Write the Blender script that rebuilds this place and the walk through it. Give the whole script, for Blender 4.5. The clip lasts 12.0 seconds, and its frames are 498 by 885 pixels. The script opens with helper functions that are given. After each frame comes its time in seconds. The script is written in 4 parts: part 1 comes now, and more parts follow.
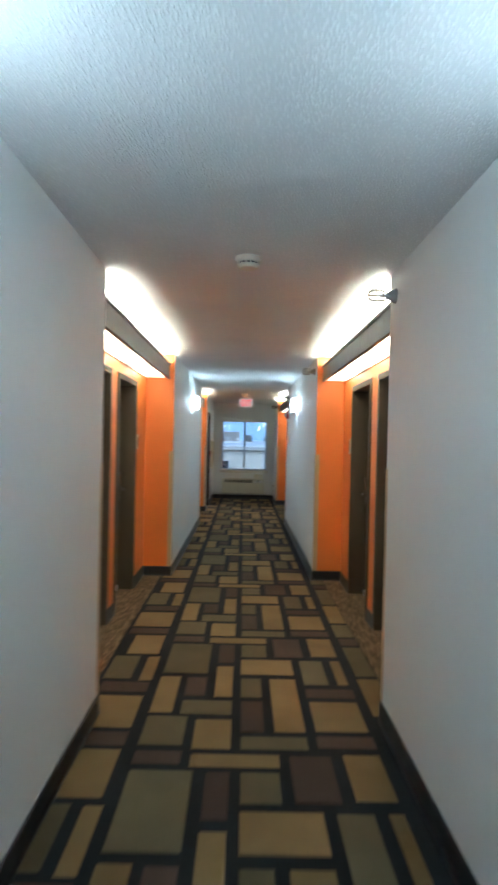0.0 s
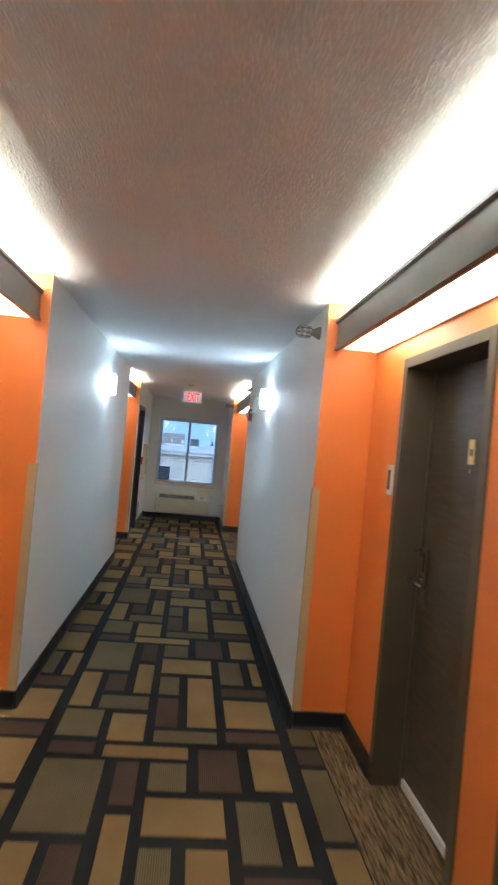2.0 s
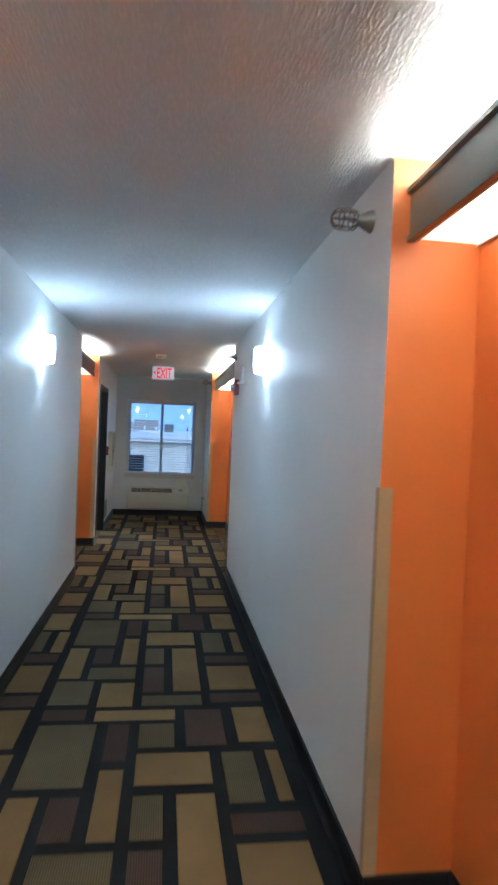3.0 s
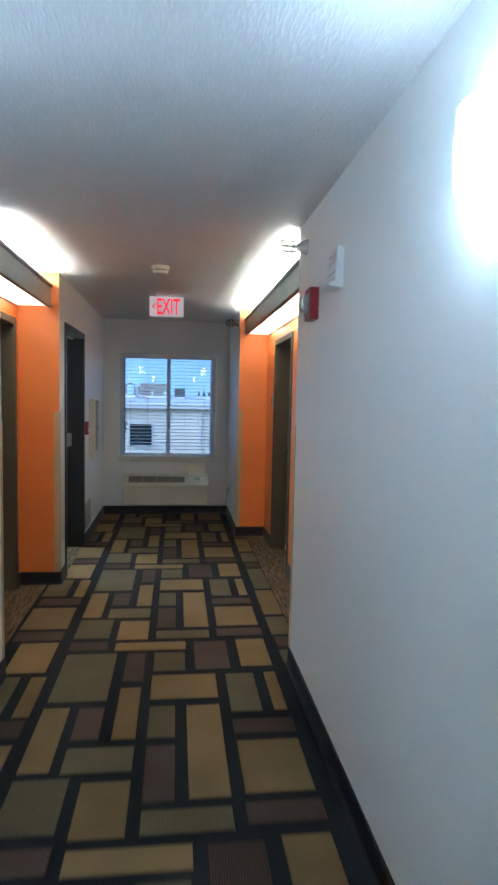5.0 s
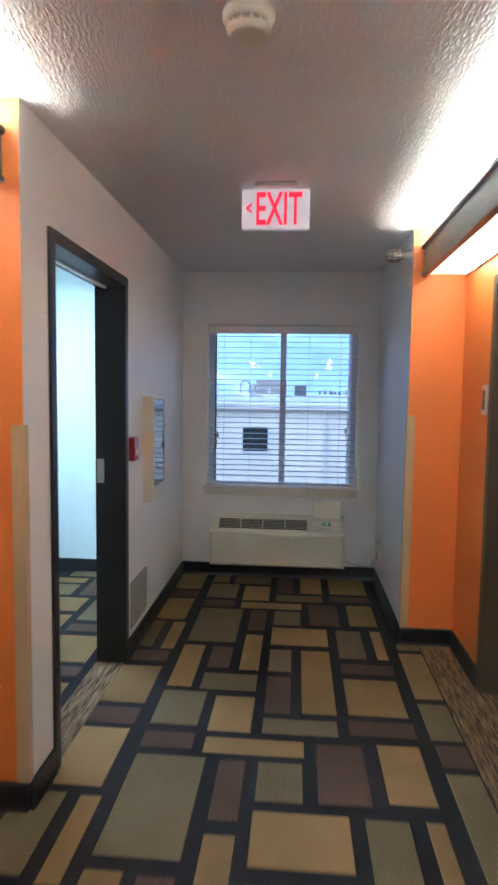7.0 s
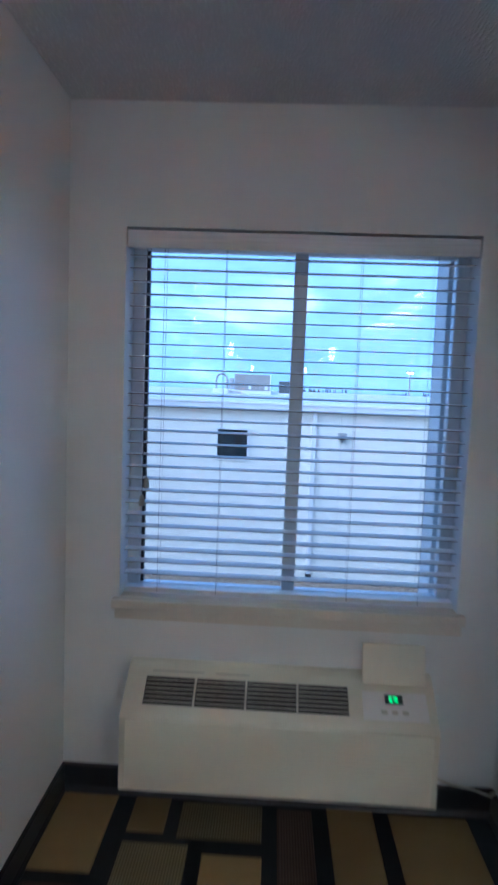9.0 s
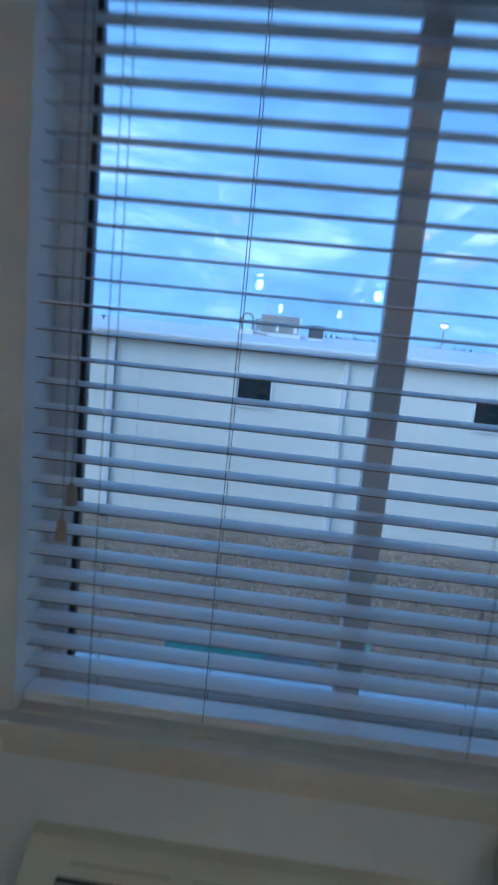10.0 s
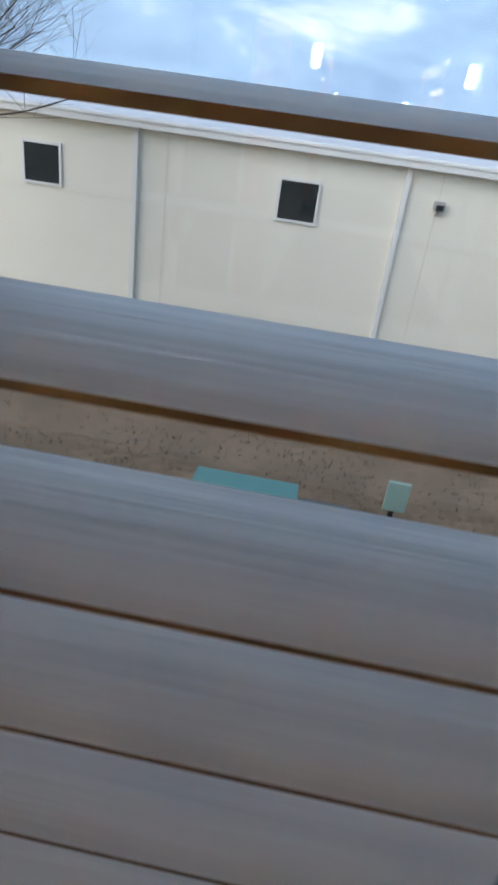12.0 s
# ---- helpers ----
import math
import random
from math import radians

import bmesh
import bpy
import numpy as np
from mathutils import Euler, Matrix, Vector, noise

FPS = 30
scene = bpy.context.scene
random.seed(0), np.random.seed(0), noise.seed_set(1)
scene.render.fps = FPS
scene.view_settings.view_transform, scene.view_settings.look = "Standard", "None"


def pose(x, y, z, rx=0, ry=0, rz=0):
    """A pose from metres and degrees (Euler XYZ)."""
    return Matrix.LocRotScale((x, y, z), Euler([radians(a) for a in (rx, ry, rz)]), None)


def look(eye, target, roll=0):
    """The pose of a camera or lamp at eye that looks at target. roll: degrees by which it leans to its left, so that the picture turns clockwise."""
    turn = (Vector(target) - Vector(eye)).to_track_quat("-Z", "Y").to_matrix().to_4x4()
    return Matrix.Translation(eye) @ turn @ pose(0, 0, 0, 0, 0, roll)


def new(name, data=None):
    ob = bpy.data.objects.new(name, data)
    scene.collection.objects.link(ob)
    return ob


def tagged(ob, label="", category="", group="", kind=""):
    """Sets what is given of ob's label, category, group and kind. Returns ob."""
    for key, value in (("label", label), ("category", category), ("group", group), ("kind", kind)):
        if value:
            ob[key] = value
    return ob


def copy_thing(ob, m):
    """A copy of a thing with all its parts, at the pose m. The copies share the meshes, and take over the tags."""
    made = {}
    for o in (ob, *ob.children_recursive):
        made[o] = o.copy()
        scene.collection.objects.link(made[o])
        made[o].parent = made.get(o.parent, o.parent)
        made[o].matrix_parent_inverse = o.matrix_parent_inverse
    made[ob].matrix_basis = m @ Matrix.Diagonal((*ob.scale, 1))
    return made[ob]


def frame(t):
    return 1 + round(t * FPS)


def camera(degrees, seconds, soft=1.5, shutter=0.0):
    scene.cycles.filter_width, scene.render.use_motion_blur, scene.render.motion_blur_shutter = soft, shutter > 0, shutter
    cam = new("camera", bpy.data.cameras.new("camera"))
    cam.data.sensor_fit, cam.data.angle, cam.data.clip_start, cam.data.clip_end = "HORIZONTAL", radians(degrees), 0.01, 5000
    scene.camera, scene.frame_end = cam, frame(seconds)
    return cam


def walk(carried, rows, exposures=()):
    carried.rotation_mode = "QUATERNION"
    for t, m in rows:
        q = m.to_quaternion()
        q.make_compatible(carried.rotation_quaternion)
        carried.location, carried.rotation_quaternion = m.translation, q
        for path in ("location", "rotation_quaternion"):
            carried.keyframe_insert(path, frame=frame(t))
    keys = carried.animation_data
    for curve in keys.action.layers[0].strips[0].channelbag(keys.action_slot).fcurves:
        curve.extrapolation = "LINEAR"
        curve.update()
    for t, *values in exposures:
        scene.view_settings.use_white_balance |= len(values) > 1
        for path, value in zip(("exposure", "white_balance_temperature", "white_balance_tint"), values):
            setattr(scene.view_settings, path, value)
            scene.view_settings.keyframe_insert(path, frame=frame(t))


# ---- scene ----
cam = camera(44.4, 12.0, soft=2.5, shutter=0.45)
PATH = [
    (0, (0.318, -1.439, 1.523), (0.336, 0.561, 1.513), 1.3),
    (0.5, (0.317, -0.66, 1.562), (0.535, 1.327, 1.591), 4.5),
    (1, (0.348, 0.178, 1.557), (0.644, 2.156, 1.59), 2.1),
    (1.5, (0.38, 0.996, 1.527), (0.651, 2.97, 1.354), 2.3),
    (2, (0.394, 1.78, 1.573), (0.582, 3.771, 1.589), 5.2),
    (2.5, (0.428, 2.551, 1.535), (0.713, 4.528, 1.446), 1.9),
    (2.7, (0.423, 2.86, 1.535), (0.683, 4.843, 1.515), 2.4),
    (4.3, (0.40, 5.31, 1.56), (0.785, 7.263, 1.392), 1.9),
    (4.5, (0.428, 5.621, 1.556), (0.693, 7.599, 1.431), 2.7),
    (5, (0.452, 6.397, 1.535), (0.688, 8.377, 1.38), 1.2),
    (5.5, (0.423, 7.202, 1.527), (0.6, 9.19, 1.409), 1.4),
    (6, (0.415, 7.917, 1.477), (0.508, 9.909, 1.321), 2.1),
    (6.5, (0.458, 8.631, 1.501), (0.41, 10.622, 1.327), 1.2),
    (7, (0.466, 9.298, 1.497), (0.31, 11.285, 1.333), 0.8),
    (7.2, (0.455, 9.566, 1.476), (0.315, 11.553, 1.306), 1.9),
    (9, (0.27, 12.067, 1.498), (0.19, 14.058, 1.322), 2.2),
    (9.5, (0.216, 12.697, 1.48), (-0.039, 14.673, 1.301), 2.9),
    (10, (0.184, 13.21, 1.455), (0.052, 15.172, 1.094), 5.7),
    (10.5, (0.154, 13.707, 1.447), (-0.038, 15.631, 0.938), 6.1),
    (11, (0.063, 13.976, 1.474), (-0.062, 15.797, 0.655), 10.2),
    (11.5, (0.046, 14.063, 1.457), (-0.045, 15.871, 0.607), 9.1),
    (12, (0.022, 14.104, 1.466), (-0.120, 15.866, 0.531), 8.1),
]
walk(cam, [(t, look(e, g, r)) for t, e, g, r in PATH],
     exposures=[(0, 1.08, 5220, 3), (0.5, 1.18, 5700, 6), (1.0, 1.14, 5750, 9), (1.5, 1.18, 5700, 9), (2.0, 1.2, 5250, 8), (2.5, 1.13, 4870, 8),
                (4.5, 0.95, 4820, 4), (5.2, 1.17, 5050, 8), (6.0, 1.45, 5650, 12), (7.2, 1.45, 4950, 13), (8.8, 1.34, 4600, 11), (9.5, 1.02, 4600, 9), (10.0, 0.7, 4500, 2),
                (10.5, 0.54, 4450, -3), (11.0, 0.58, 5400, 6), (11.5, 0.76, 6450, 10), (12.0, 0.94, 7000, 11)])

# ---- world and sun ----
world = bpy.data.worlds.new("world")
scene.world = world
world.use_nodes = True
wn = world.node_tree.nodes
sky = wn.new("ShaderNodeTexSky")
sky.sky_type = "NISHITA"
sky.sun_disc = False
sky.sun_elevation = radians(38)
sky.sun_rotation = radians(250)
wn["Background"].inputs["Strength"].default_value = 0.13
world.node_tree.links.new(sky.outputs["Color"], wn["Background"].inputs["Color"])

sun_data = bpy.data.lights.new("sun", "SUN")
sun_data.energy = 1.0
sun_data.angle = radians(50)
sun_data.color = (1.0, 0.98, 0.95)
sun = new("sun", sun_data)
sun.matrix_world = look((-10, 2, 12), (0, 22, 0))


# ---- materials ----
def nodes_of(name):
    m = bpy.data.materials.new(name)
    m.use_nodes = True
    return m, m.node_tree.nodes, m.node_tree.links, m.node_tree.nodes["Principled BSDF"]


def paint(name, col, rough=0.6, vary=0.08, scale=3.0, bump=0.05, bump_scale=120.0, metal=0.0, fine=0.04, spec=0.5, stretch=(1, 1, 1), dist=0.002):
    """A plain coated surface: two scales of tone and a fine relief."""
    m, n, l, b = nodes_of(name)
    tc = n.new("ShaderNodeTexCoord")
    mp = n.new("ShaderNodeMapping")
    mp.inputs["Scale"].default_value = stretch
    l.new(tc.outputs["Object"], mp.inputs["Vector"])
    big = n.new("ShaderNodeTexNoise")
    big.inputs["Scale"].default_value = scale
    big.inputs["Detail"].default_value = 5
    small = n.new("ShaderNodeTexNoise")
    small.inputs["Scale"].default_value = bump_scale
    small.inputs["Detail"].default_value = 3
    l.new(mp.outputs[0], big.inputs["Vector"])
    l.new(mp.outputs[0], small.inputs["Vector"])
    mix = n.new("ShaderNodeMix")
    mix.data_type = "RGBA"
    mix.inputs[6].default_value = (*[c * (1 - vary) for c in col], 1)
    mix.inputs[7].default_value = (*[min(1, c * (1 + vary)) for c in col], 1)
    l.new(big.outputs[0], mix.inputs[0])
    mix2 = n.new("ShaderNodeMix")
    mix2.data_type = "RGBA"
    mix2.blend_type = "MULTIPLY"
    mix2.inputs[0].default_value = 1.0
    ramp = n.new("ShaderNodeMapRange")
    ramp.inputs[3].default_value = 1 - fine * 2
    ramp.inputs[4].default_value = 1 + fine
    l.new(small.outputs[0], ramp.inputs[0])
    l.new(mix.outputs[2], mix2.inputs[6])
    l.new(ramp.outputs[0], mix2.inputs[7])
    l.new(mix2.outputs[2], b.inputs["Base Color"])
    b.inputs["Roughness"].default_value = rough
    b.inputs["Metallic"].default_value = metal
    b.inputs["Specular IOR Level"].default_value = spec
    if bump:
        bp = n.new("ShaderNodeBump")
        bp.inputs["Strength"].default_value = bump
        bp.inputs["Distance"].default_value = dist
        l.new(small.outputs[0], bp.inputs["Height"])
        l.new(bp.outputs[0], b.inputs["Normal"])
    return m


def glow(name, col, power):
    m, n, l, b = nodes_of(name)
    b.inputs["Base Color"].default_value = (0.8, 0.8, 0.8, 1)
    b.inputs["Emission Color"].default_value = (*col, 1)
    b.inputs["Emission Strength"].default_value = power
    return m


def panel_glow(name, col, low, high):
    """An acrylic panel lit by a tube behind it: brightest along the middle, fading to its ends."""
    m, n, l, b = nodes_of(name)
    b.inputs["Base Color"].default_value = (0.8, 0.78, 0.7, 1)
    b.inputs["Emission Color"].default_value = (*col, 1)
    tc = n.new("ShaderNodeTexCoord")
    sep = n.new("ShaderNodeSeparateXYZ")
    l.new(tc.outputs["Generated"], sep.inputs[0])
    off = n.new("ShaderNodeMath")
    off.operation = "SUBTRACT"
    off.inputs[1].default_value = 0.5
    l.new(sep.outputs["Y"], off.inputs[0])
    far = n.new("ShaderNodeMath")
    far.operation = "ABSOLUTE"
    l.new(off.outputs[0], far.inputs[0])
    fade = n.new("ShaderNodeMapRange")
    fade.interpolation_type = "SMOOTHSTEP"
    fade.inputs[1].default_value = 0.50
    fade.inputs[2].default_value = 0.08
    fade.inputs[3].default_value = low
    fade.inputs[4].default_value = high
    l.new(far.outputs[0], fade.inputs[0])
    l.new(fade.outputs[0], b.inputs["Emission Strength"])
    return m


def carpet_mat(name, col, rib, contrast=0.35):
    """Loop-pile carpet: fine ribs with a tufted grain and patchy wear."""
    m, n, l, b = nodes_of(name)
    tc = n.new("ShaderNodeTexCoord")
    info = n.new("ShaderNodeObjectInfo")
    wave = n.new("ShaderNodeTexWave")
    wave.bands_direction = "X"
    wave.inputs["Scale"].default_value = rib
    wave.inputs["Distortion"].default_value = 0.25
    wave.inputs["Detail"].default_value = 1
    tuft = n.new("ShaderNodeTexNoise")
    tuft.inputs["Scale"].default_value = 260
    tuft.inputs["Detail"].default_value = 2
    wear = n.new("ShaderNodeTexNoise")
    wear.inputs["Scale"].default_value = 2.2
    wear.inputs["Detail"].default_value = 6
    for t in (wave, tuft, wear):
        l.new(tc.outputs["Object"], t.inputs["Vector"])
    a = n.new("ShaderNodeMath")
    a.operation = "MULTIPLY_ADD"
    a.inputs[1].default_value = 0.5
    l.new(wave.outputs["Fac"], a.inputs[0])
    l.new(tuft.outputs[0], a.inputs[2])
    tone = n.new("ShaderNodeMapRange")
    tone.inputs[3].default_value = 1 - contrast
    tone.inputs[4].default_value = 1 + contrast * 0.5
    l.new(a.outputs[0], tone.inputs[0])
    wr = n.new("ShaderNodeMapRange")
    wr.inputs[1].default_value = 0.3
    wr.inputs[2].default_value = 0.7
    wr.inputs[3].default_value = 0.82
    wr.inputs[4].default_value = 1.15
    l.new(wear.outputs[0], wr.inputs[0])
    rnd = n.new("ShaderNodeMapRange")
    rnd.inputs[3].default_value = 0.86
    rnd.inputs[4].default_value = 1.14
    l.new(info.outputs["Random"], rnd.inputs[0])
    m1 = n.new("ShaderNodeMath")
    m1.operation = "MULTIPLY"
    l.new(tone.outputs[0], m1.inputs[0])
    l.new(wr.outputs[0], m1.inputs[1])
    m2 = n.new("ShaderNodeMath")
    m2.operation = "MULTIPLY"
    l.new(m1.outputs[0], m2.inputs[0])
    l.new(rnd.outputs[0], m2.inputs[1])
    mix = n.new("ShaderNodeMix")
    mix.data_type = "RGBA"
    mix.blend_type = "MULTIPLY"
    mix.inputs[0].default_value = 1
    mix.inputs[6].default_value = (*col, 1)
    l.new(m2.outputs[0], mix.inputs[7])
    l.new(mix.outputs[2], b.inputs["Base Color"])
    b.inputs["Roughness"].default_value = 0.95
    b.inputs["Specular IOR Level"].default_value = 0.12
    bp = n.new("ShaderNodeBump")
    bp.inputs["Strength"].default_value = 0.5
    bp.inputs["Distance"].default_value = 0.003
    l.new(a.outputs[0], bp.inputs["Height"])
    l.new(bp.outputs[0], b.inputs["Normal"])
    return m


def streak_mat(name, dark, light, along, across, rough=0.9):
    """Streaks that run along y, for the strip of streaked carpet and for wood grain."""
    m, n, l, b = nodes_of(name)
    tc = n.new("ShaderNodeTexCoord")
    mp = n.new("ShaderNodeMapping")
    mp.inputs["Scale"].default_value = (across, along, across)
    l.new(tc.outputs["Object"], mp.inputs["Vector"])
    nz = n.new("ShaderNodeTexNoise")
    nz.inputs["Scale"].default_value = 1
    nz.inputs["Detail"].default_value = 4
    nz.inputs["Roughness"].default_value = 0.65
    l.new(mp.outputs[0], nz.inputs["Vector"])
    rp = n.new("ShaderNodeValToRGB")
    rp.color_ramp.elements[0].position = 0.38
    rp.color_ramp.elements[0].color = (*dark, 1)
    rp.color_ramp.elements[1].position = 0.64
    rp.color_ramp.elements[1].color = (*light, 1)
    l.new(nz.outputs[0], rp.inputs[0])
    l.new(rp.outputs[0], b.inputs["Base Color"])
    b.inputs["Roughness"].default_value = rough
    b.inputs["Specular IOR Level"].default_value = 0.2
    bp = n.new("ShaderNodeBump")
    bp.inputs["Strength"].default_value = 0.4
    bp.inputs["Distance"].default_value = 0.003
    l.new(nz.outputs[0], bp.inputs["Height"])
    l.new(bp.outputs[0], b.inputs["Normal"])
    return m


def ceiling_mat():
    """Sprayed popcorn ceiling, off-white, with the shade between its grains painted into the colour."""
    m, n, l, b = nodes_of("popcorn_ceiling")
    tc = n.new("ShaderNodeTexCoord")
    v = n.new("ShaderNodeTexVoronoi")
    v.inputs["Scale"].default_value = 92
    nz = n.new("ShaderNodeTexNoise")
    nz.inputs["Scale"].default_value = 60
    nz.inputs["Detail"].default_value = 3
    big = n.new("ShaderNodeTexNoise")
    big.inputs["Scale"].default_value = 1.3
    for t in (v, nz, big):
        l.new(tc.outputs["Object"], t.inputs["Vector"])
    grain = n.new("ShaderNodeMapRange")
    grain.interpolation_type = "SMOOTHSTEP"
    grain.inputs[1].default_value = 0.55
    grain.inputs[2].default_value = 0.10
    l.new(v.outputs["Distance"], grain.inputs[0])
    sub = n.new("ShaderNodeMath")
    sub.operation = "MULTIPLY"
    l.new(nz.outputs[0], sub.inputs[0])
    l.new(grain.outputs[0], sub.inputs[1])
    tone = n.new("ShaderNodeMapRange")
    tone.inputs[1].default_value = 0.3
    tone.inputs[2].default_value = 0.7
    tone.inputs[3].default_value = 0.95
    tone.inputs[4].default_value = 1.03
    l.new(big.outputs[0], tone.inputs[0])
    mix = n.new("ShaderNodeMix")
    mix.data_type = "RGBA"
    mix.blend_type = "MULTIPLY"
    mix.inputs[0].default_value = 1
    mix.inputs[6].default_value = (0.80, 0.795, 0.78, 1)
    grain_shade = n.new("ShaderNodeMapRange")
    grain_shade.inputs[1].default_value = 0.05
    grain_shade.inputs[2].default_value = 0.6
    grain_shade.inputs[3].default_value = 0.90
    grain_shade.inputs[4].default_value = 1.12
    l.new(sub.outputs[0], grain_shade.inputs[0])
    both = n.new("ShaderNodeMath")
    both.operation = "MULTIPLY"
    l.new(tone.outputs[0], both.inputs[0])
    l.new(grain_shade.outputs[0], both.inputs[1])
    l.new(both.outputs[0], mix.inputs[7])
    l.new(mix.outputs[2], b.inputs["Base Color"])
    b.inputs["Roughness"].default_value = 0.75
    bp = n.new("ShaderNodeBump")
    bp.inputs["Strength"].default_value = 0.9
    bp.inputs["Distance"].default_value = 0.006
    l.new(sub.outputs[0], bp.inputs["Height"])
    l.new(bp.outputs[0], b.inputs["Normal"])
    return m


def glass_mat(name="glass"):
    m, n, l, b = nodes_of(name)
    n.remove(b)
    g = n.new("ShaderNodeBsdfGlossy")
    g.inputs["Roughness"].default_value = 0.0
    t = n.new("ShaderNodeBsdfTransparent")
    t.inputs["Color"].default_value = (0.93, 0.96, 0.97, 1)
    f = n.new("ShaderNodeFresnel")
    f.inputs["IOR"].default_value = 1.5
    mx = n.new("ShaderNodeMixShader")
    l.new(f.outputs[0], mx.inputs[0])
    l.new(t.outputs[0], mx.inputs[1])
    l.new(g.outputs[0], mx.inputs[2])
    l.new(mx.outputs[0], n["Material Output"].inputs["Surface"])
    return m


WHITE = paint("white_wall_paint", (0.775, 0.795, 0.775), 0.5, 0.03, 1.2, 0.18, 170, fine=0.015)
ORANGE = paint("orange_wall_paint", (0.76, 0.215, 0.034), 0.42, 0.05, 1.5, 0.18, 170, fine=0.015)
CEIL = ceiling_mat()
BASE = paint("black_vinyl_base", (0.012, 0.013, 0.016), 0.42, 0.25, 5, 0.1, 60)
BROWN_DOOR = streak_mat("dark_brown_door", (0.058, 0.044, 0.028), (0.082, 0.061, 0.039), 5, 40, 0.34)
BROWN_FRAME = paint("dark_brown_frame_paint", (0.090, 0.070, 0.044), 0.55, 0.12, 4, 0.08, 90)
BLACK_FRAME = paint("black_brown_frame_paint", (0.020, 0.018, 0.017), 0.45, 0.15, 4, 0.08, 90)
FASCIA = paint("dark_grey_bronze_metal", (0.115, 0.128, 0.125), 0.36, 0.12, 3, 0.05, 90, metal=0.0)
GUARD = paint("tan_vinyl_guard", (0.52, 0.37, 0.20), 0.45, 0.06, 4, 0.05, 100)
CHROME = paint("satin_chrome", (0.66, 0.65, 0.62), 0.24, 0.05, 8, 0.02, 200, metal=1.0)
WIRE = paint("bronze_wire", (0.20, 0.15, 0.10), 0.35, 0.1, 12, 0.03, 200, metal=0.5)
ESCUTCHEON = paint("polished_escutcheon", (0.46, 0.46, 0.44), 0.25, 0.08, 12, 0.03, 200, metal=0.45)
GRILLE = paint("grey_grille_enamel", (0.36, 0.35, 0.31), 0.45, 0.1, 12, 0.04, 200)
STEEL = paint("dull_steel", (0.42, 0.42, 0.40), 0.33, 0.12, 12, 0.04, 200, metal=1.0)
IVORY = paint("ivory_plastic", (0.69, 0.67, 0.54), 0.45, 0.04, 4, 0.05, 250)
# Ivory darkened for shade on grille bars and slots; cord, plug, buttons share it.
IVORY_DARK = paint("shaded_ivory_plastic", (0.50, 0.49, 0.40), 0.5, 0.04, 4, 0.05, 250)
PLASTIC = paint("white_plastic", (0.74, 0.73, 0.70), 0.4, 0.03, 5, 0.03, 250)
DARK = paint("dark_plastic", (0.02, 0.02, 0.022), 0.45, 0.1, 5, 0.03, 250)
RED = paint("red_plastic", (0.27, 0.014, 0.018), 0.35, 0.08, 5, 0.03, 200)
BRASS = paint("brass_plate", (0.66, 0.46, 0.17), 0.35, 0.1, 20, 0.05, 200, metal=0.15)
RUST = paint("amber_insert", (0.10, 0.03, 0.02), 0.3, 0.1, 20, 0.02, 200)
VINYL = paint("window_vinyl", (0.68, 0.70, 0.72), 0.4, 0.06, 6, 0.04, 150)
SILL = paint("sill_paint", (0.70, 0.67, 0.58), 0.4, 0.08, 6, 0.08, 90)
SLAT = paint("blind_slat", (0.80, 0.81, 0.82), 0.38, 0.08, 1.0, 0.5, 14, fine=0.13, stretch=(0.3, 9, 9), dist=0.0015)
# Brown puts the dim, warm room light on the slat edges into their colour.
SLAT_EDGE = paint("dim_lit_slat_edge", (0.19, 0.115, 0.065), 0.6, 0.15, 30, 0.1, 200)
CORD = paint("blind_cord", (0.16, 0.155, 0.15), 0.8, 0.1, 40, 0.2, 500)
TASSEL = paint("cord_tassel", (0.42, 0.38, 0.30), 0.5, 0.1, 40, 0.05, 200)
SWEEP = paint("white_door_sweep", (0.72, 0.73, 0.73), 0.4, 0.05, 9, 0.05, 150)
MINT = paint("pale_green_wall", (0.58, 0.68, 0.66), 0.55, 0.03, 1.2, 0.15, 170, fine=0.015)
CARPET_DARK = carpet_mat("black_carpet", (0.015, 0.0155, 0.017), 170)
CARPET_TAN = carpet_mat("tan_carpet", (0.190, 0.127, 0.055), 130, 0.25)
CARPET_OLIVE = carpet_mat("olive_carpet", (0.102, 0.083, 0.045), 34, 0.55)
CARPET_BROWN = carpet_mat("brown_carpet", (0.064, 0.042, 0.031), 34, 0.55)
CARPET_STRIP = streak_mat("streaked_strip_carpet", (0.042, 0.028, 0.015), (0.200, 0.135, 0.070), 9, 95)
TUBE = glow("fluorescent_tube", (1.0, 0.89, 0.64), 72.0)
DIFFUSER = panel_glow("lit_diffuser", (1.0, 0.83, 0.52), 0.9, 4.8)
SCONCE_GLOW = glow("lit_sconce_glass", (0.84, 0.95, 0.97), 20.0)
EXIT_RED = glow("lit_exit_letters", (1.0, 0.012, 0.04), 0.42)
EXIT_RED.node_tree.nodes["Principled BSDF"].inputs["Base Color"].default_value = (0.55, 0.01, 0.02, 1)
# Faint glow stands in for the front light on the white sign face.
EXIT_FACE = glow("front_glow_exit_face", (1.0, 0.90, 0.82), 0.10)
GREEN_LED = glow("green_display", (0.1, 1.0, 0.15), 0.8)
GLASS = glass_mat()
SIDING = paint("cream_siding", (0.76, 0.74, 0.67), 0.55, 0.05, 0.6, 0.08, 30, fine=0.03)
TRIM = paint("white_trim_metal", (0.70, 0.71, 0.72), 0.45, 0.05, 2, 0.05, 60)
ROOF = paint("white_roof_membrane", (0.72, 0.74, 0.76), 0.5, 0.06, 1, 0.1, 25)
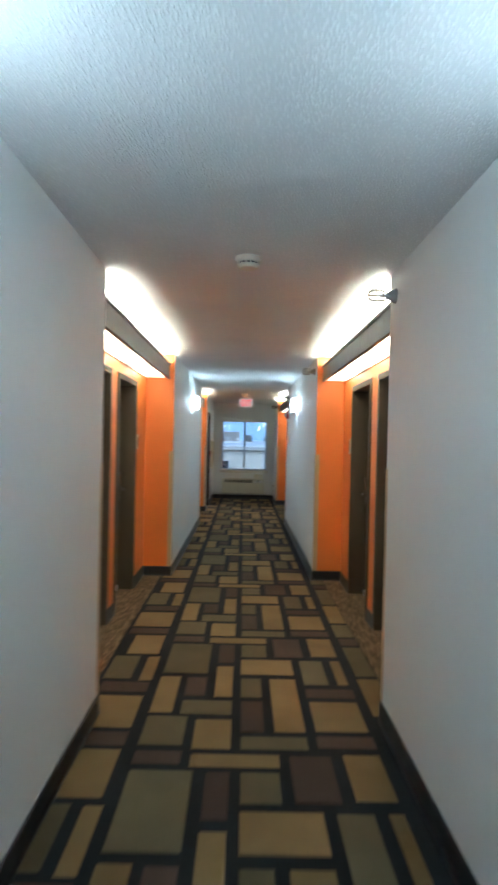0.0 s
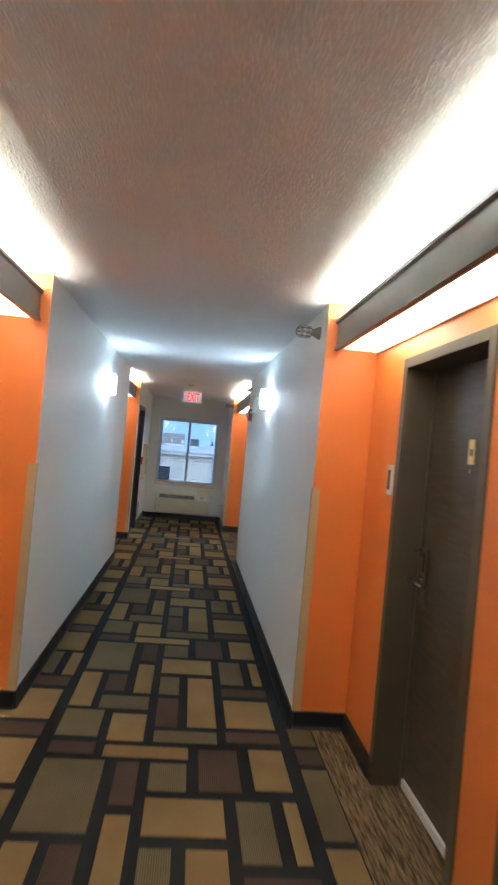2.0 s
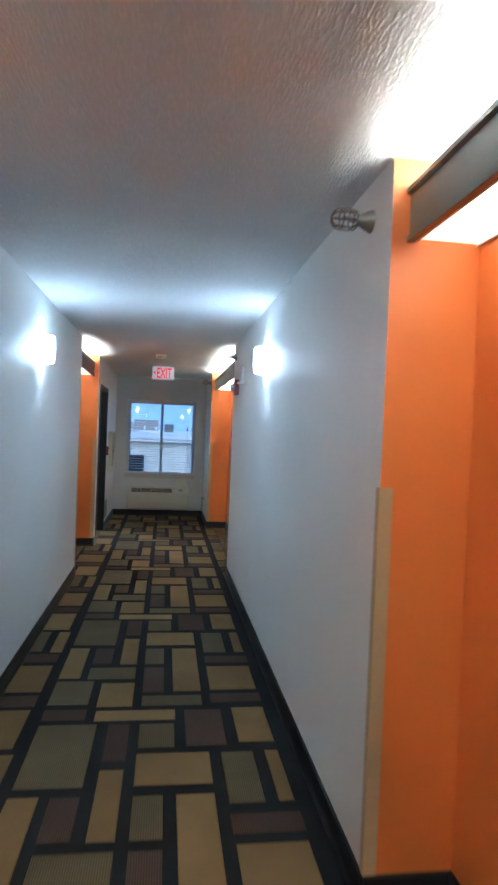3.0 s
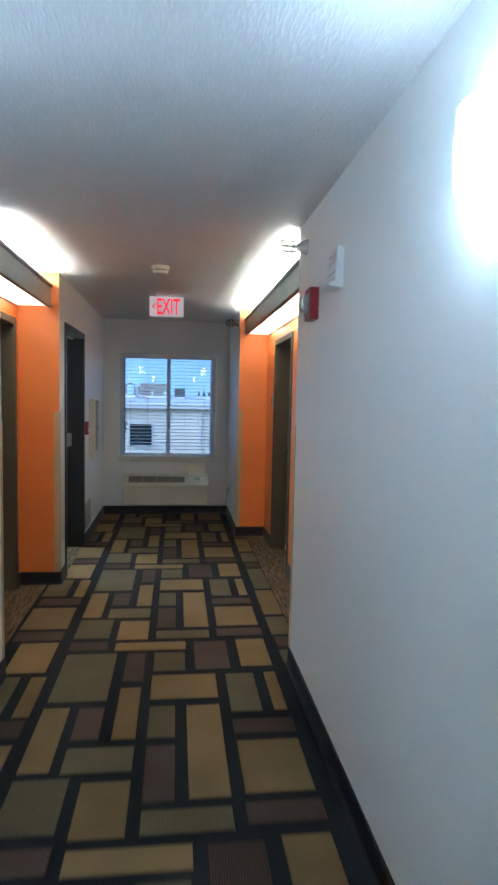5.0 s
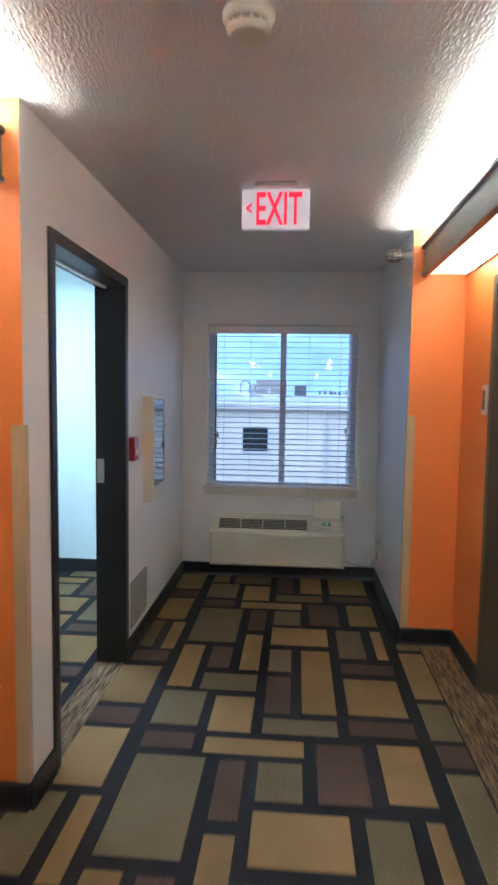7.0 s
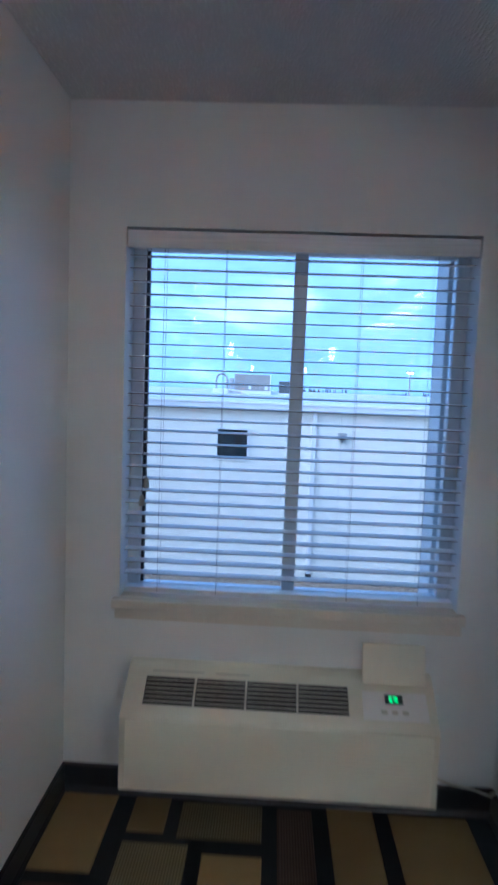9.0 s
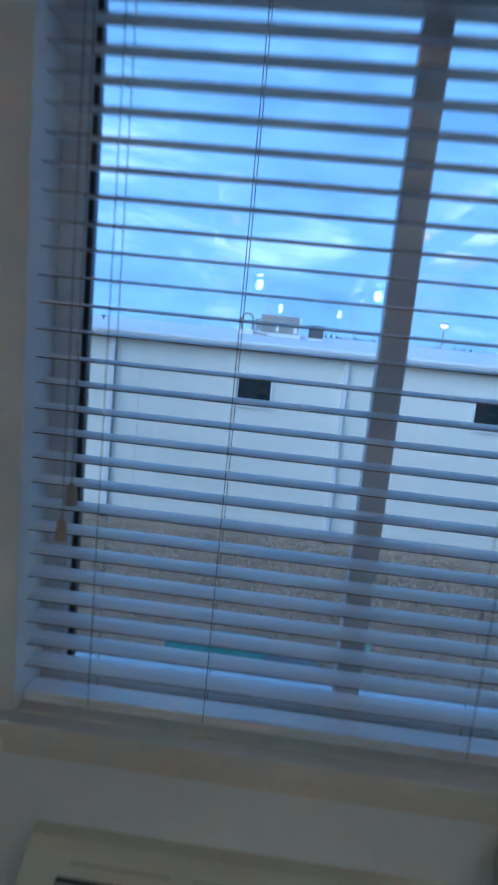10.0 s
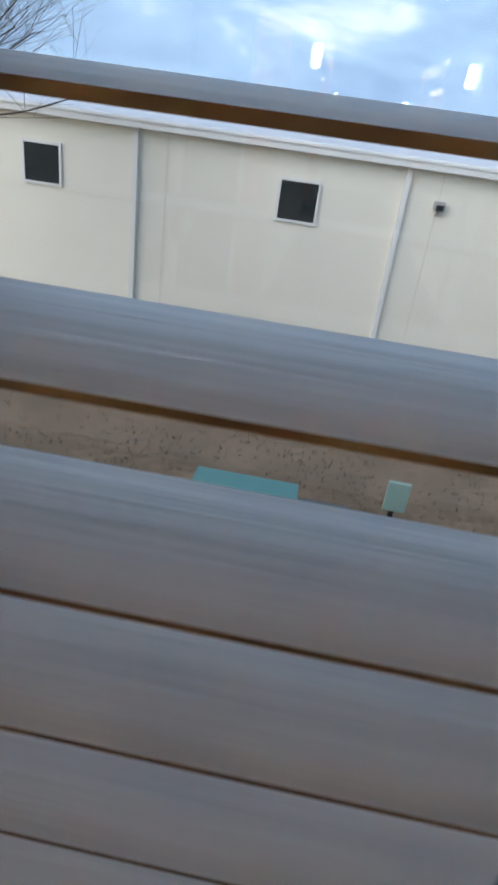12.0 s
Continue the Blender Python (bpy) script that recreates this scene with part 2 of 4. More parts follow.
DIRT = paint("bare_winter_ground", (0.27, 0.19, 0.125), 0.95, 0.45, 1.1, 0.4, 9, fine=0.30, dist=0.02)
BARK = paint("tree_bark", (0.105, 0.088, 0.076), 0.9, 0.2, 6, 0.4, 60)
TEAL = paint("teal_painted_metal", (0.10, 0.30, 0.30), 0.5, 0.12, 4, 0.1, 60)
UNIT_GREY = paint("rooftop_unit_grey", (0.34, 0.34, 0.34), 0.5, 0.2, 3, 0.1, 40)
UNIT_BROWN = paint("rooftop_unit_brown", (0.29, 0.27, 0.25), 0.6, 0.2, 3, 0.1, 40)
SLATE = paint("dark_slate_concrete", (0.13, 0.14, 0.155), 0.8, 0.2, 3, 0.3, 40)
PALE_TEAL = paint("pale_green_enamel", (0.30, 0.46, 0.42), 0.5, 0.12, 4, 0.1, 60)
JOINT = paint("panel_joint_sealant", (0.64, 0.625, 0.57), 0.6, 0.08, 2, 0.05, 60)
DARK_METAL = paint("dark_weathered_metal", (0.09, 0.09, 0.09), 0.5, 0.2, 3, 0.1, 40)
DARK_GLASS = paint("dark_window_glass", (0.015, 0.02, 0.022), 0.06, 0.1, 2, 0.0, 10)


# ---- mesh tools ----
def box(bm, x0, y0, z0, x1, y1, z1, bevel=0.0):
    m = Matrix.Translation(((x0 + x1) / 2, (y0 + y1) / 2, (z0 + z1) / 2)) @ Matrix.Diagonal((abs(x1 - x0), abs(y1 - y0), abs(z1 - z0), 1))
    made = bmesh.ops.create_cube(bm, size=1, matrix=m)
    if bevel:
        edges = list({e for v in made["verts"] for e in v.link_edges})
        bmesh.ops.bevel(bm, geom=edges, offset=bevel, segments=2, affect="EDGES", profile=0.6)


def rod(bm, a, b, r0, r1=None, seg=10):
    a, b = Vector(a), Vector(b)
    d = b - a
    turn = d.to_track_quat("Z", "Y").to_matrix().to_4x4()
    bmesh.ops.create_cone(bm, cap_ends=True, segments=seg, radius1=r0, radius2=r0 if r1 is None else r1, depth=d.length,
                          matrix=Matrix.Translation((a + b) / 2) @ turn)


def lathe(bm, origin, axis, profile, seg=20):
    """Turns a profile of (radius, distance along axis) about the axis."""
    q = Vector(axis).to_track_quat("Z", "Y").to_matrix().to_4x4()
    rings = []
    for r, h in profile:
        rings.append([bm.verts.new(Vector(origin) + q.to_3x3() @ Vector((r * math.cos(2 * math.pi * i / seg), r * math.sin(2 * math.pi * i / seg), h)))
                      for i in range(seg)])
    for a, b in zip(rings, rings[1:]):
        for i in range(seg):
            bm.faces.new((a[i], a[(i + 1) % seg], b[(i + 1) % seg], b[i]))
    for ring in (rings[0], rings[-1]):
        bm.faces.new(ring)


def prism(bm, pts, axis, a, b):
    """Extrudes a closed 2D outline along x ('x') or y ('y') from a to b."""
    def at(p, s):
        return (s, p[0], p[1]) if axis == "x" else (p[0], s, p[1])
    one = [bm.verts.new(at(p, a)) for p in pts]
    two = [bm.verts.new(at(p, b)) for p in pts]
    k = len(pts)
    for i in range(k):
        bm.faces.new((one[i], one[(i + 1) % k], two[(i + 1) % k], two[i]))
    bm.faces.new(one)
    bm.faces.new(two)


def mesh_of(name, bm, mats, smooth=False):
    bmesh.ops.recalc_face_normals(bm, faces=bm.faces)
    me = bpy.data.meshes.new(name)
    bm.to_mesh(me)
    bm.free()
    for m in mats if isinstance(mats, (list, tuple)) else [mats]:
        me.materials.append(m)
    if smooth:
        me.shade_smooth()
        me.set_sharp_from_angle(angle=radians(35))
    return me


def part(name, bm, material, parent=None, label="", smooth=False):
    ob = new(name, mesh_of(name, bm, material, smooth))
    if parent is not None:
        ob.parent = parent
    if label:
        tagged(ob, label)
    return ob


def thing(name, label, category, at=(0, 0, 0), group=""):
    ob = new(name)
    ob.empty_display_size = 0.1
    ob.location = at
    return tagged(ob, label, category, group)


def structure(ob, label, category):
    return tagged(ob, label, category, kind="structure")


def B(*boxes, bevel=0.0):
    bm = bmesh.new()
    for b in boxes:
        box(bm, *b, bevel=bevel)
    return bm


# ---- plan ----
XL, XR = -0.455, 1.108          # corridor walls
DL, DR = -0.765, 1.412          # door walls in the bays
H = 2.44
Y0, YW = -4.0, 14.175           # back wall, window wall
BAY1 = (1.905, 5.215)
BAY2 = (9.742, 12.918)
BAY1L = (1.915, 5.29)
BAY2L = (9.70, 11.29)
STAIR = (11.505, 12.535)        # outer edges of the stair door's casing
TH = 0.145


def block(name, x0, y0, x1, y1, label, orange_y=(True, True), z0=0.0, z1=H):
    """A solid run of wall, white along the corridor, orange on the ends that face a bay."""
    bm = bmesh.new()
    box(bm, x0, y0, z0, x1, y1, z1)
    bm.faces.ensure_lookup_table()
    for f in bm.faces:
        f.normal_update()
        if f.normal.y < -0.5 and orange_y[0] or f.normal.y > 0.5 and orange_y[1]:
            f.material_index = 1
    return structure(part(name, bm, [WHITE, ORANGE]), label, "wall")


OUT = 1.75
block("wall_east_1", XR, Y0, OUT, BAY1[0], "white painted corridor wall with orange end", (False, True))
block("wall_east_2", XR, BAY1[1], OUT, BAY2[0], "white painted corridor wall with orange ends")
block("wall_east_3", XR, BAY2[1], OUT, YW, "white painted corridor wall beside the window", (True, False))
block("wall_west_1", -1.1, Y0, XL, BAY1L[0], "white painted corridor wall with orange end", (False, True))
block("wall_west_2", -1.1, BAY1L[1], XL, BAY2L[0], "white painted corridor wall with orange ends")
# wall with the stair door
bm = bmesh.new()
box(bm, -1.1, BAY2L[1], 0, XL - TH, BAY2L[1] + 0.1, H)
box(bm, XL - TH, BAY2L[1], 0, XL, STAIR[0] + 0.03, H)
box(bm, XL - TH, STAIR[1] - 0.03, 0, XL, YW, H)
box(bm, XL - TH, STAIR[0] + 0.03, 2.06, XL, STAIR[1] - 0.03, H)
bm.faces.ensure_lookup_table()
for f in bm.faces:
    f.normal_update()
    if f.normal.y < -0.5 and f.calc_center_median().y < BAY2L[1] + 0.01:
        f.material_index = 1
structure(part("wall_west_3", bm, [WHITE, ORANGE]), "white painted wall with the stair doorway", "wall")


def bay_wall(name, x0, x1, y0, y1, doors, label):
    """The orange wall at the back of a bay, open where its doors stand."""
    bm = bmesh.new()
    s = y0
    for a, b in doors:
        box(bm, x0, s, 0, x1, a + 0.03, H)
        box(bm, x0, a + 0.03, 2.03, x1, b - 0.03, H)
        s = b - 0.03
    box(bm, x0, s, 0, x1, y1, H)
    structure(part(name, bm, ORANGE), label, "wall")


DOORS1R = [(2.60, 3.52), (3.782, 4.702)]
DOORS2R = [(10.285, 11.205), (11.468, 12.388)]
DOORS1L = [(2.585, 3.505), (3.765, 4.685)]
DOORS2L = [(10.29, 11.21)]
bay_wall("wall_bay_east_1", DR, OUT, *BAY1, DOORS1R, "orange painted bay wall with two doors")
bay_wall("wall_bay_east_2", DR, OUT, *BAY2, DOORS2R, "orange painted bay wall with two doors")
bay_wall("wall_bay_west_1", -1.1, DL, *BAY1L, DOORS1L, "orange painted bay wall with two doors")
bay_wall("wall_bay_west_2", -1.1, DL, *BAY2L, DOORS2L, "orange painted bay wall with one door")
structure(part("wall_south", B((-1.1, Y0 - 0.15, 0, OUT, Y0, H)), WHITE), "plain white wall closing the corridor", "wall")

# window wall with its opening
WX0, WX1, WZ0, WZ1 = -0.258, 0.938, 0.70, 2.03
bm = B((-2.4, YW, 0, WX0, YW + 0.2, H), (WX1, YW, 0, OUT, YW + 0.2, H), (WX0, YW, 0, WX1, YW + 0.2, WZ0), (WX0, YW, WZ1, WX1, YW + 0.2, H))
structure(part("wall_north", bm, WHITE), "white painted end wall with a window opening", "wall")
# stair lobby behind the door
SX = -2.25
structure(part("wall_lobby_west", B((SX - 0.15, 11.2, 0, SX, YW, H)), MINT), "pale green stair lobby wall", "wall")
structure(part("wall_lobby_south", B((SX, 11.2, 0, -1.101, 11.33, H), (-1.1, BAY2L[1] + 0.101, 0, XL - TH - 0.001, BAY2L[1] + 0.115, H)), MINT), "pale green stair lobby wall", "wall")
structure(part("wall_lobby_north", B((SX, YW - 0.02, 0, XL - TH, YW - 0.002, H)), MINT), "pale green stair lobby wall", "wall")
structure(part("wall_lobby_base", B((SX, YW - 0.035, 0, XL - TH, YW - 0.0205, 0.1)), BASE), "black vinyl base in the stair lobby", "baseboard")

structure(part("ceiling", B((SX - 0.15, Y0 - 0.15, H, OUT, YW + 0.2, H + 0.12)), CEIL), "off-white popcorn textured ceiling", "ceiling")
structure(part("floor", B((SX - 0.15, Y0 - 0.15, -0.15, OUT, YW + 0.2, 0.0)), CARPET_DARK), "black carpet with a patchwork of coloured rectangles", "floor")
# streaked carpet strip in front of the doors
for i, (x0, x1, (a, b)) in enumerate(((1.218, DR + 0.19, BAY1), (1.218, DR + 0.19, BAY2), (DL - 0.19, -0.56, BAY1L), (DL - 0.19, -0.56, BAY2L))):
    structure(part("floor_strip_%d" % (i + 1), B((x0, a, 0.0, x1, b, 0.004)), CARPET_STRIP), "brown streaked carpet strip before the room doors", "floor")


# baseboards
def base_run(bm, x0, y0, x1, y1, side):
    """Cove base with a rounded top and a small toe, along x or y; side is the way that it faces."""
    t, h = 0.010, 0.105
    prof = [(0, 0.0), (t + 0.010, 0.0), (t + 0.004, 0.010), (t, 0.022), (t, h - 0.008), (t * 0.5, h), (0, h)]
    if x0 == x1:
        prism(bm, [(x0 + side * p, z) for p, z in prof], "y", y0, y1)
    else:
        prism(bm, [(y0 + side * p, z) for p, z in prof], "x", x0, x1)


def baseboard(name, runs):
    bm = bmesh.new()
    for r in runs:
        base_run(bm, *r)
    structure(part(name, bm, BASE), "black vinyl cove base along the wall", "baseboard")


def bay_runs(xc, xd, ya, yb, doors, side):
    runs = [(min(xc, xd), ya, max(xc, xd), ya, 1), (min(xc, xd), yb, max(xc, xd), yb, -1)]
    s = ya
    for a, b in doors:
        runs.append((xd, s, xd, a, side))
        s = b
    runs.append((xd, s, xd, yb, side))
    return runs


baseboard("baseboard_east", [(XR, Y0, XR, BAY1[0], -1), (XR, BAY1[1], XR, BAY2[0], -1), (XR, BAY2[1], XR, YW, -1)])
baseboard("baseboard_west", [(XL, Y0, XL, BAY1L[0], 1), (XL, BAY1L[1], XL, BAY2L[0], 1), (XL, BAY2L[1], XL, STAIR[0], 1), (XL, STAIR[1], XL, YW, 1)])
baseboard("baseboard_bay_1", bay_runs(XR, DR, *BAY1, DOORS1R, -1))
baseboard("baseboard_bay_2", bay_runs(XR, DR, *BAY2, DOORS2R, -1))
baseboard("baseboard_bay_3", bay_runs(XL, DL, *BAY1L, DOORS1L, 1))
baseboard("baseboard_bay_4", bay_runs(XL, DL, *BAY2L, DOORS2L, 1))
baseboard("baseboard_north", [(XL, YW, XR, YW, -1)])


# corner guards
def corner_guard(x, y, sx, sy):
    """Angle strip: the wide leg on the orange end (along x), a thin return on the corridor face."""
    g = thing("corner_guard", "tan vinyl corner guard on the orange wall end", "corner guard", (x, y, 0.105), "corner guards")
    bm = bmesh.new()
    w, t, h = 0.042, 0.004, 1.27
    box(bm, 0 - (t if sx > 0 else 0), 0, 0, 0 + (0 if sx > 0 else t), -sy * 0.028, h)
    box(bm, -t if sx > 0 else t, 0, 0, sx * w, sy * t, h)
    part("strip", bm, GUARD, g)


for y, sy in ((BAY1[0], 1), (BAY1[1], -1), (BAY2[0], 1), (BAY2[1], -1)):
    corner_guard(XR, y, 1, sy)
for y, sy in ((BAY1L[0], 1), (BAY1L[1], -1), (BAY2L[0], 1), (BAY2L[1], -1)):
    corner_guard(XL, y, -1, sy)


# room doors: local x points out of the room, local y along the wall from the hinge side
def room_door(ly, out):
    """ly: the lock's place across the door; out: the way that the lever points."""
    d = thing("room_door", "closed dark brown flush room door with chrome lever", "door", group="room doors")
    w, h, cas = 0.92, 2.075, 0.05
    dep = 0.14
    for nm, bx in (("door_jamb", (-dep - 0.05, 0, 0, 0.012, cas, h)), ("door_jamb", (-dep - 0.05, w - cas, 0, 0.012, w, h)),
                   ("door_head", (-dep - 0.05, cas, h - cas, 0.012, w - cas, h))):
        part(nm, B(bx, bevel=0.003), BROWN_FRAME, d)
    for bx in ((-dep - 0.008, cas, 0, -dep + 0.012, cas + 0.014, h - cas), (-dep - 0.008, w - cas - 0.014, 0, -dep + 0.012, w - cas, h - cas)):
        part("door_stop", B(bx, bevel=0.002), BROWN_FRAME, d)
    leaf = part("leaf", B((-dep - 0.05, cas + 0.003, 0.012, -dep - 0.008, w - cas - 0.003, h - cas - 0.003), bevel=0.002), BROWN_DOOR, d)
    fx = -dep - 0.008
    part("sweep", B((fx, cas + 0.016, 0.010, fx + 0.016, w - cas - 0.016, 0.05), bevel=0.003), SWEEP, d, "white door sweep along the bottom edge")
    lock = part("lock_plate", B((fx, ly - 0.033, 0.89, fx + 0.018, ly + 0.033, 1.17), bevel=0.006), BROWN_FRAME, d, "brown card lock plate")
    bm = bmesh.new()
    lathe(bm, (fx + 0.018, ly, 1.015), (1, 0, 0), [(0.026, 0), (0.026, 0.006), (0.012, 0.012), (0.012, 0.054), (0.013, 0.058), (0.004, 0.060)], 16)
    box(bm, fx + 0.055, min(ly - out * 0.018, ly + out * 0.15), 1.004, fx + 0.084, max(ly - out * 0.018, ly + out * 0.15), 1.026, bevel=0.008)
    part("lever", bm, CHROME, lock, "satin chrome lever handle", True)
    bm = bmesh.new()
    rod(bm, (fx + 0.018, ly - out * 0.015, 1.13), (fx + 0.052, ly - out * 0.015, 1.155), 0.007)
    rod(bm, (fx + 0.052, ly - out * 0.02, 1.155), (fx + 0.050, ly + out * 0.045, 1.165), 0.008)
    rod(bm, (fx + 0.024, ly + out * 0.022, 1.06), (fx + 0.030, ly + out * 0.030, 1.155), 0.005)
    part("deadbolt_turn", bm, CHROME, lock, "chrome guard latch", True)
    cy = w / 2 + 0.02
    part("number_plate", B((fx, cy - 0.028, 1.585, fx + 0.006, cy + 0.028, 1.69), bevel=0.002), BRASS, d, "small brass-coloured room number plate")
    bm = B((fx + 0.006, cy - 0.013, 1.62, fx + 0.0075, cy - 0.004, 1.65), (fx + 0.006, cy + 0.003, 1.62, fx + 0.0075, cy + 0.013, 1.65))
    part("number_mark", bm, RUST, d)
    bm = bmesh.new()
    lathe(bm, (fx, cy, 1.555), (1, 0, 0), [(0.011, 0), (0.011, 0.004), (0.006, 0.007), (0.002, 0.007)], 14)
    part("peephole", bm, CHROME, d, smooth=True)
    for z in (0.25, 1.05, 1.82):
        bm = bmesh.new()
        hy = cas + 0.002 if out < 0 else w - cas - 0.002
        rod(bm, (fx + 0.006, hy, z - 0.05), (fx + 0.006, hy, z + 0.05), 0.007)
        part("hinge", bm, STEEL, d)
    return d


for x, doors, west in ((DR, DOORS1R + DOORS2R, False), (DL, DOORS1L + DOORS2L, True)):
    proto = room_door(0.812, -1) if west else room_door(0.108, 1)
    for i, (a, b) in enumerate(doors):
        pm = pose(x, a, 0) if west else pose(x, b, 0, 0, 0, 180)
        if i == 0:
            proto.matrix_basis = pm
        else:
            copy_thing(proto, pm)


# card reader / doorbell plates beside the far doors
def bell(x, y, s):
    t = thing("wall_plate", "white wall plate with a dark amber insert beside a door", "wall plate", (x, y, 1.475), "wall plates")
    bm = B((0, -0.037, -0.075, s * 0.012, 0.037, 0.075), bevel=0.004)
    part("plate", bm, PLASTIC, t)
    part("insert", B((s * 0.012, -0.017, -0.05, s * 0.016, 0.017, 0.05), bevel=0.002), RUST, t)


bell(DR, 4.775, -1)
bell(DR, 12.46, -1)
bell(DL, 4.755, 1)


# ---- light coves over the bays ----
def cove(x_out, x_wall, y0, y1, s):
    """Bronze fascia that hides fluorescent tubes; a lit diffuser below. s: the way into the bay."""
    L = y1 - y0
    t = thing("light_cove", "dark bronze light cove with lit diffuser over the doors", "cove light", (x_out, (y0 + y1) / 2, 2.17), "cove lights")
    a, b = -L / 2 + 0.002, L / 2 - 0.002
    o = s * 0.055
    prof = [(o - s * 0.004, 0.0), (o - s * 0.004, 0.018), (o + s * 0.004, 0.022), (o + s * 0.004, 0.150), (o - s * 0.010, 0.156), (o - s * 0.010, 0.172),
            (o - s * 0.002, 0.178), (o + s * 0.020, 0.178), (o + s * 0.020, 0.0)]
    bm = bmesh.new()
    prism(bm, prof, "y", a, b)
    part("fascia", bm, FASCIA, t)
    wall = x_wall - x_out
    xa, xb = sorted((o + s * 0.022, wall - s * 0.002))
    n = max(1, round(L / 1.2))
    for i in range(n):
        c0, c1 = a + (b - a) * i / n + 0.006, a + (b - a) * (i + 1) / n - 0.006
        part("diffuser", B((xa, c0, 0.012, xb, c1, 0.018)), DIFFUSER, t, "glowing acrylic diffuser panel")
    part("diffuser_rail", B((xa, a, 0.004, xa + 0.012, b, 0.011), (xb - 0.012, a, 0.004, xb, b, 0.011)), PLASTIC, t)
    xm = (xa + xb) / 2
    # unseen white sheet, added so the cove light comes out less orange
    part("reflector", B((wall - s * 0.006, a, 0.024, wall - s * 0.001, b, 0.262)), PLASTIC, t, "unseen white sheet added behind the tubes to whiten their light")
    for i in range(n):
        c0, c1 = a + (b - a) * i / n + 0.04, a + (b - a) * (i + 1) / n - 0.04
        lamp = part("lamp_holder", B((xm - s * 0.03 - 0.03, c0, 0.03, xm - s * 0.03 + 0.03, c1, 0.118), bevel=0.004), PLASTIC, t)
        bm = bmesh.new()
        rod(bm, (xm - s * 0.03, c0 + 0.02, 0.140), (xm - s * 0.03, c1 - 0.02, 0.140), 0.0165, seg=12)
        part("tube", bm, TUBE, lamp, "lit fluorescent tube", True)


cove(XR, DR, *BAY1, 1)
cove(XR, DR, *BAY2, 1)
cove(XL, DL, *BAY1L, -1)
cove(XL, DL, *BAY2L, -1)


# ---- wall sconces ----
def sconce(x, y, s):
    t = thing("wall_sconce", "lit half-round white glass sconce on the wall", "wall lamp", (x, y, 2.05), "wall sconces")
    part("back_plate", B((0, -0.05, -0.07, s * 0.012, 0.05, 0.07), bevel=0.004), CHROME, t)
    bm = bmesh.new()
    rows = []
    for z, r in ((-0.092, 0.066), (-0.085, 0.074), (0, 0.078), (0.085, 0.074), (0.092, 0.066)):
        rows.append([bm.verts.new((s * (0.013 + r * 1.05 * math.sin(math.pi * k / 10)), r * math.cos(math.pi * k / 10), z)) for k in range(11)])
    for p, q in zip(rows, rows[1:]):
        for k in range(10):
            bm.faces.new((p[k], p[k + 1], q[k + 1], q[k]))
        bm.faces.new((p[0], q[0], q[10], p[10]))
    bm.faces.new(rows[0])
    bm.faces.new(rows[-1])
    part("shade", bm, SCONCE_GLOW, t, "glowing white glass shade", True)
    bm = bmesh.new()
    rod(bm, (s * 0.06, 0, -0.092), (s * 0.06, 0, -0.11), 0.008, 0.005)
    part("finial", bm, CHROME, t)


for y in (-0.3, 7.62):
    sconce(XR, y, -1)
    sconce(XL, y + 0.05, 1)


# ---- ceiling and wall fixtures ----
def smoke_detector(x, y):
    t = thing("smoke_detector", "round off-white smoke detector on the ceiling", "smoke detector", (x, y, H), "smoke detectors")
    bm = bmesh.new()
    lathe(bm, (0, 0, 0), (0, 0, -1), [(0.066, 0), (0.066, 0.013), (0.063, 0.019), (0.056, 0.025), (0.050, 0.026)], 28)
    part("mount", bm, IVORY, t, smooth=True)
    bm = bmesh.new()
    lathe(bm, (0, 0, -0.026), (0, 0, -1), [(0.046, 0), (0.046, 0.010)], 28)
    part("grille", bm, DARK, t)
    bm = bmesh.new()
    for i in range(14):
        a = 2 * math.pi * i / 14
        rod(bm, (0.053 * math.cos(a), 0.053 * math.sin(a), -0.026), (0.053 * math.cos(a), 0.053 * math.sin(a), -0.037), 0.003, seg=6)
    part("ribs", bm, IVORY, t)
    bm = bmesh.new()
    lathe(bm, (0, 0, -0.036), (0, 0, -1), [(0.056, 0), (0.055, 0.008), (0.045, 0.018), (0.02, 0.021)], 28)
    part("cap", bm, IVORY, t, smooth=True)


smoke_detector(0.322, 1.645)
smoke_detector(0.325, 10.9)

t = thing("exit_sign", "white exit sign with red letters hung from the ceiling", "exit sign", (0.348, 12.18, 0))
part("canopy", B((-0.095, -0.06, 2.422, 0.095, 0.06, H), bevel=0.003), PLASTIC, t)
part("housing", B((-0.155, -0.022, 2.242, 0.155, 0.022, 2.4215), bevel=0.005), EXIT_FACE, t)
part("lower_lens", B((-0.14, -0.016, 2.236, 0.02, 0.016, 2.2445), (0.05, -0.016, 2.236, 0.14, 0.016, 2.2445)), PLASTIC, t)
for nm, body, size, x, z in (("letter_text", "EXIT", 0.205, -0.094, 2.264), ("arrow_mark", "<", 0.085, -0.135, 2.306)):
    cu = bpy.data.curves.new(nm, "FONT")
    cu.body = body
    cu.size = size
    cu.extrude = 0.001
    cu.offset = 0.0028
    cu.materials.append(EXIT_RED)
    ob = new(nm, cu)
    ob.parent = t
    ob.matrix_basis = pose(x, -0.0232, z, 90, 0, 0) @ Matrix.Diagonal((0.51 if body == "EXIT" else 0.55, 1, 1, 1))


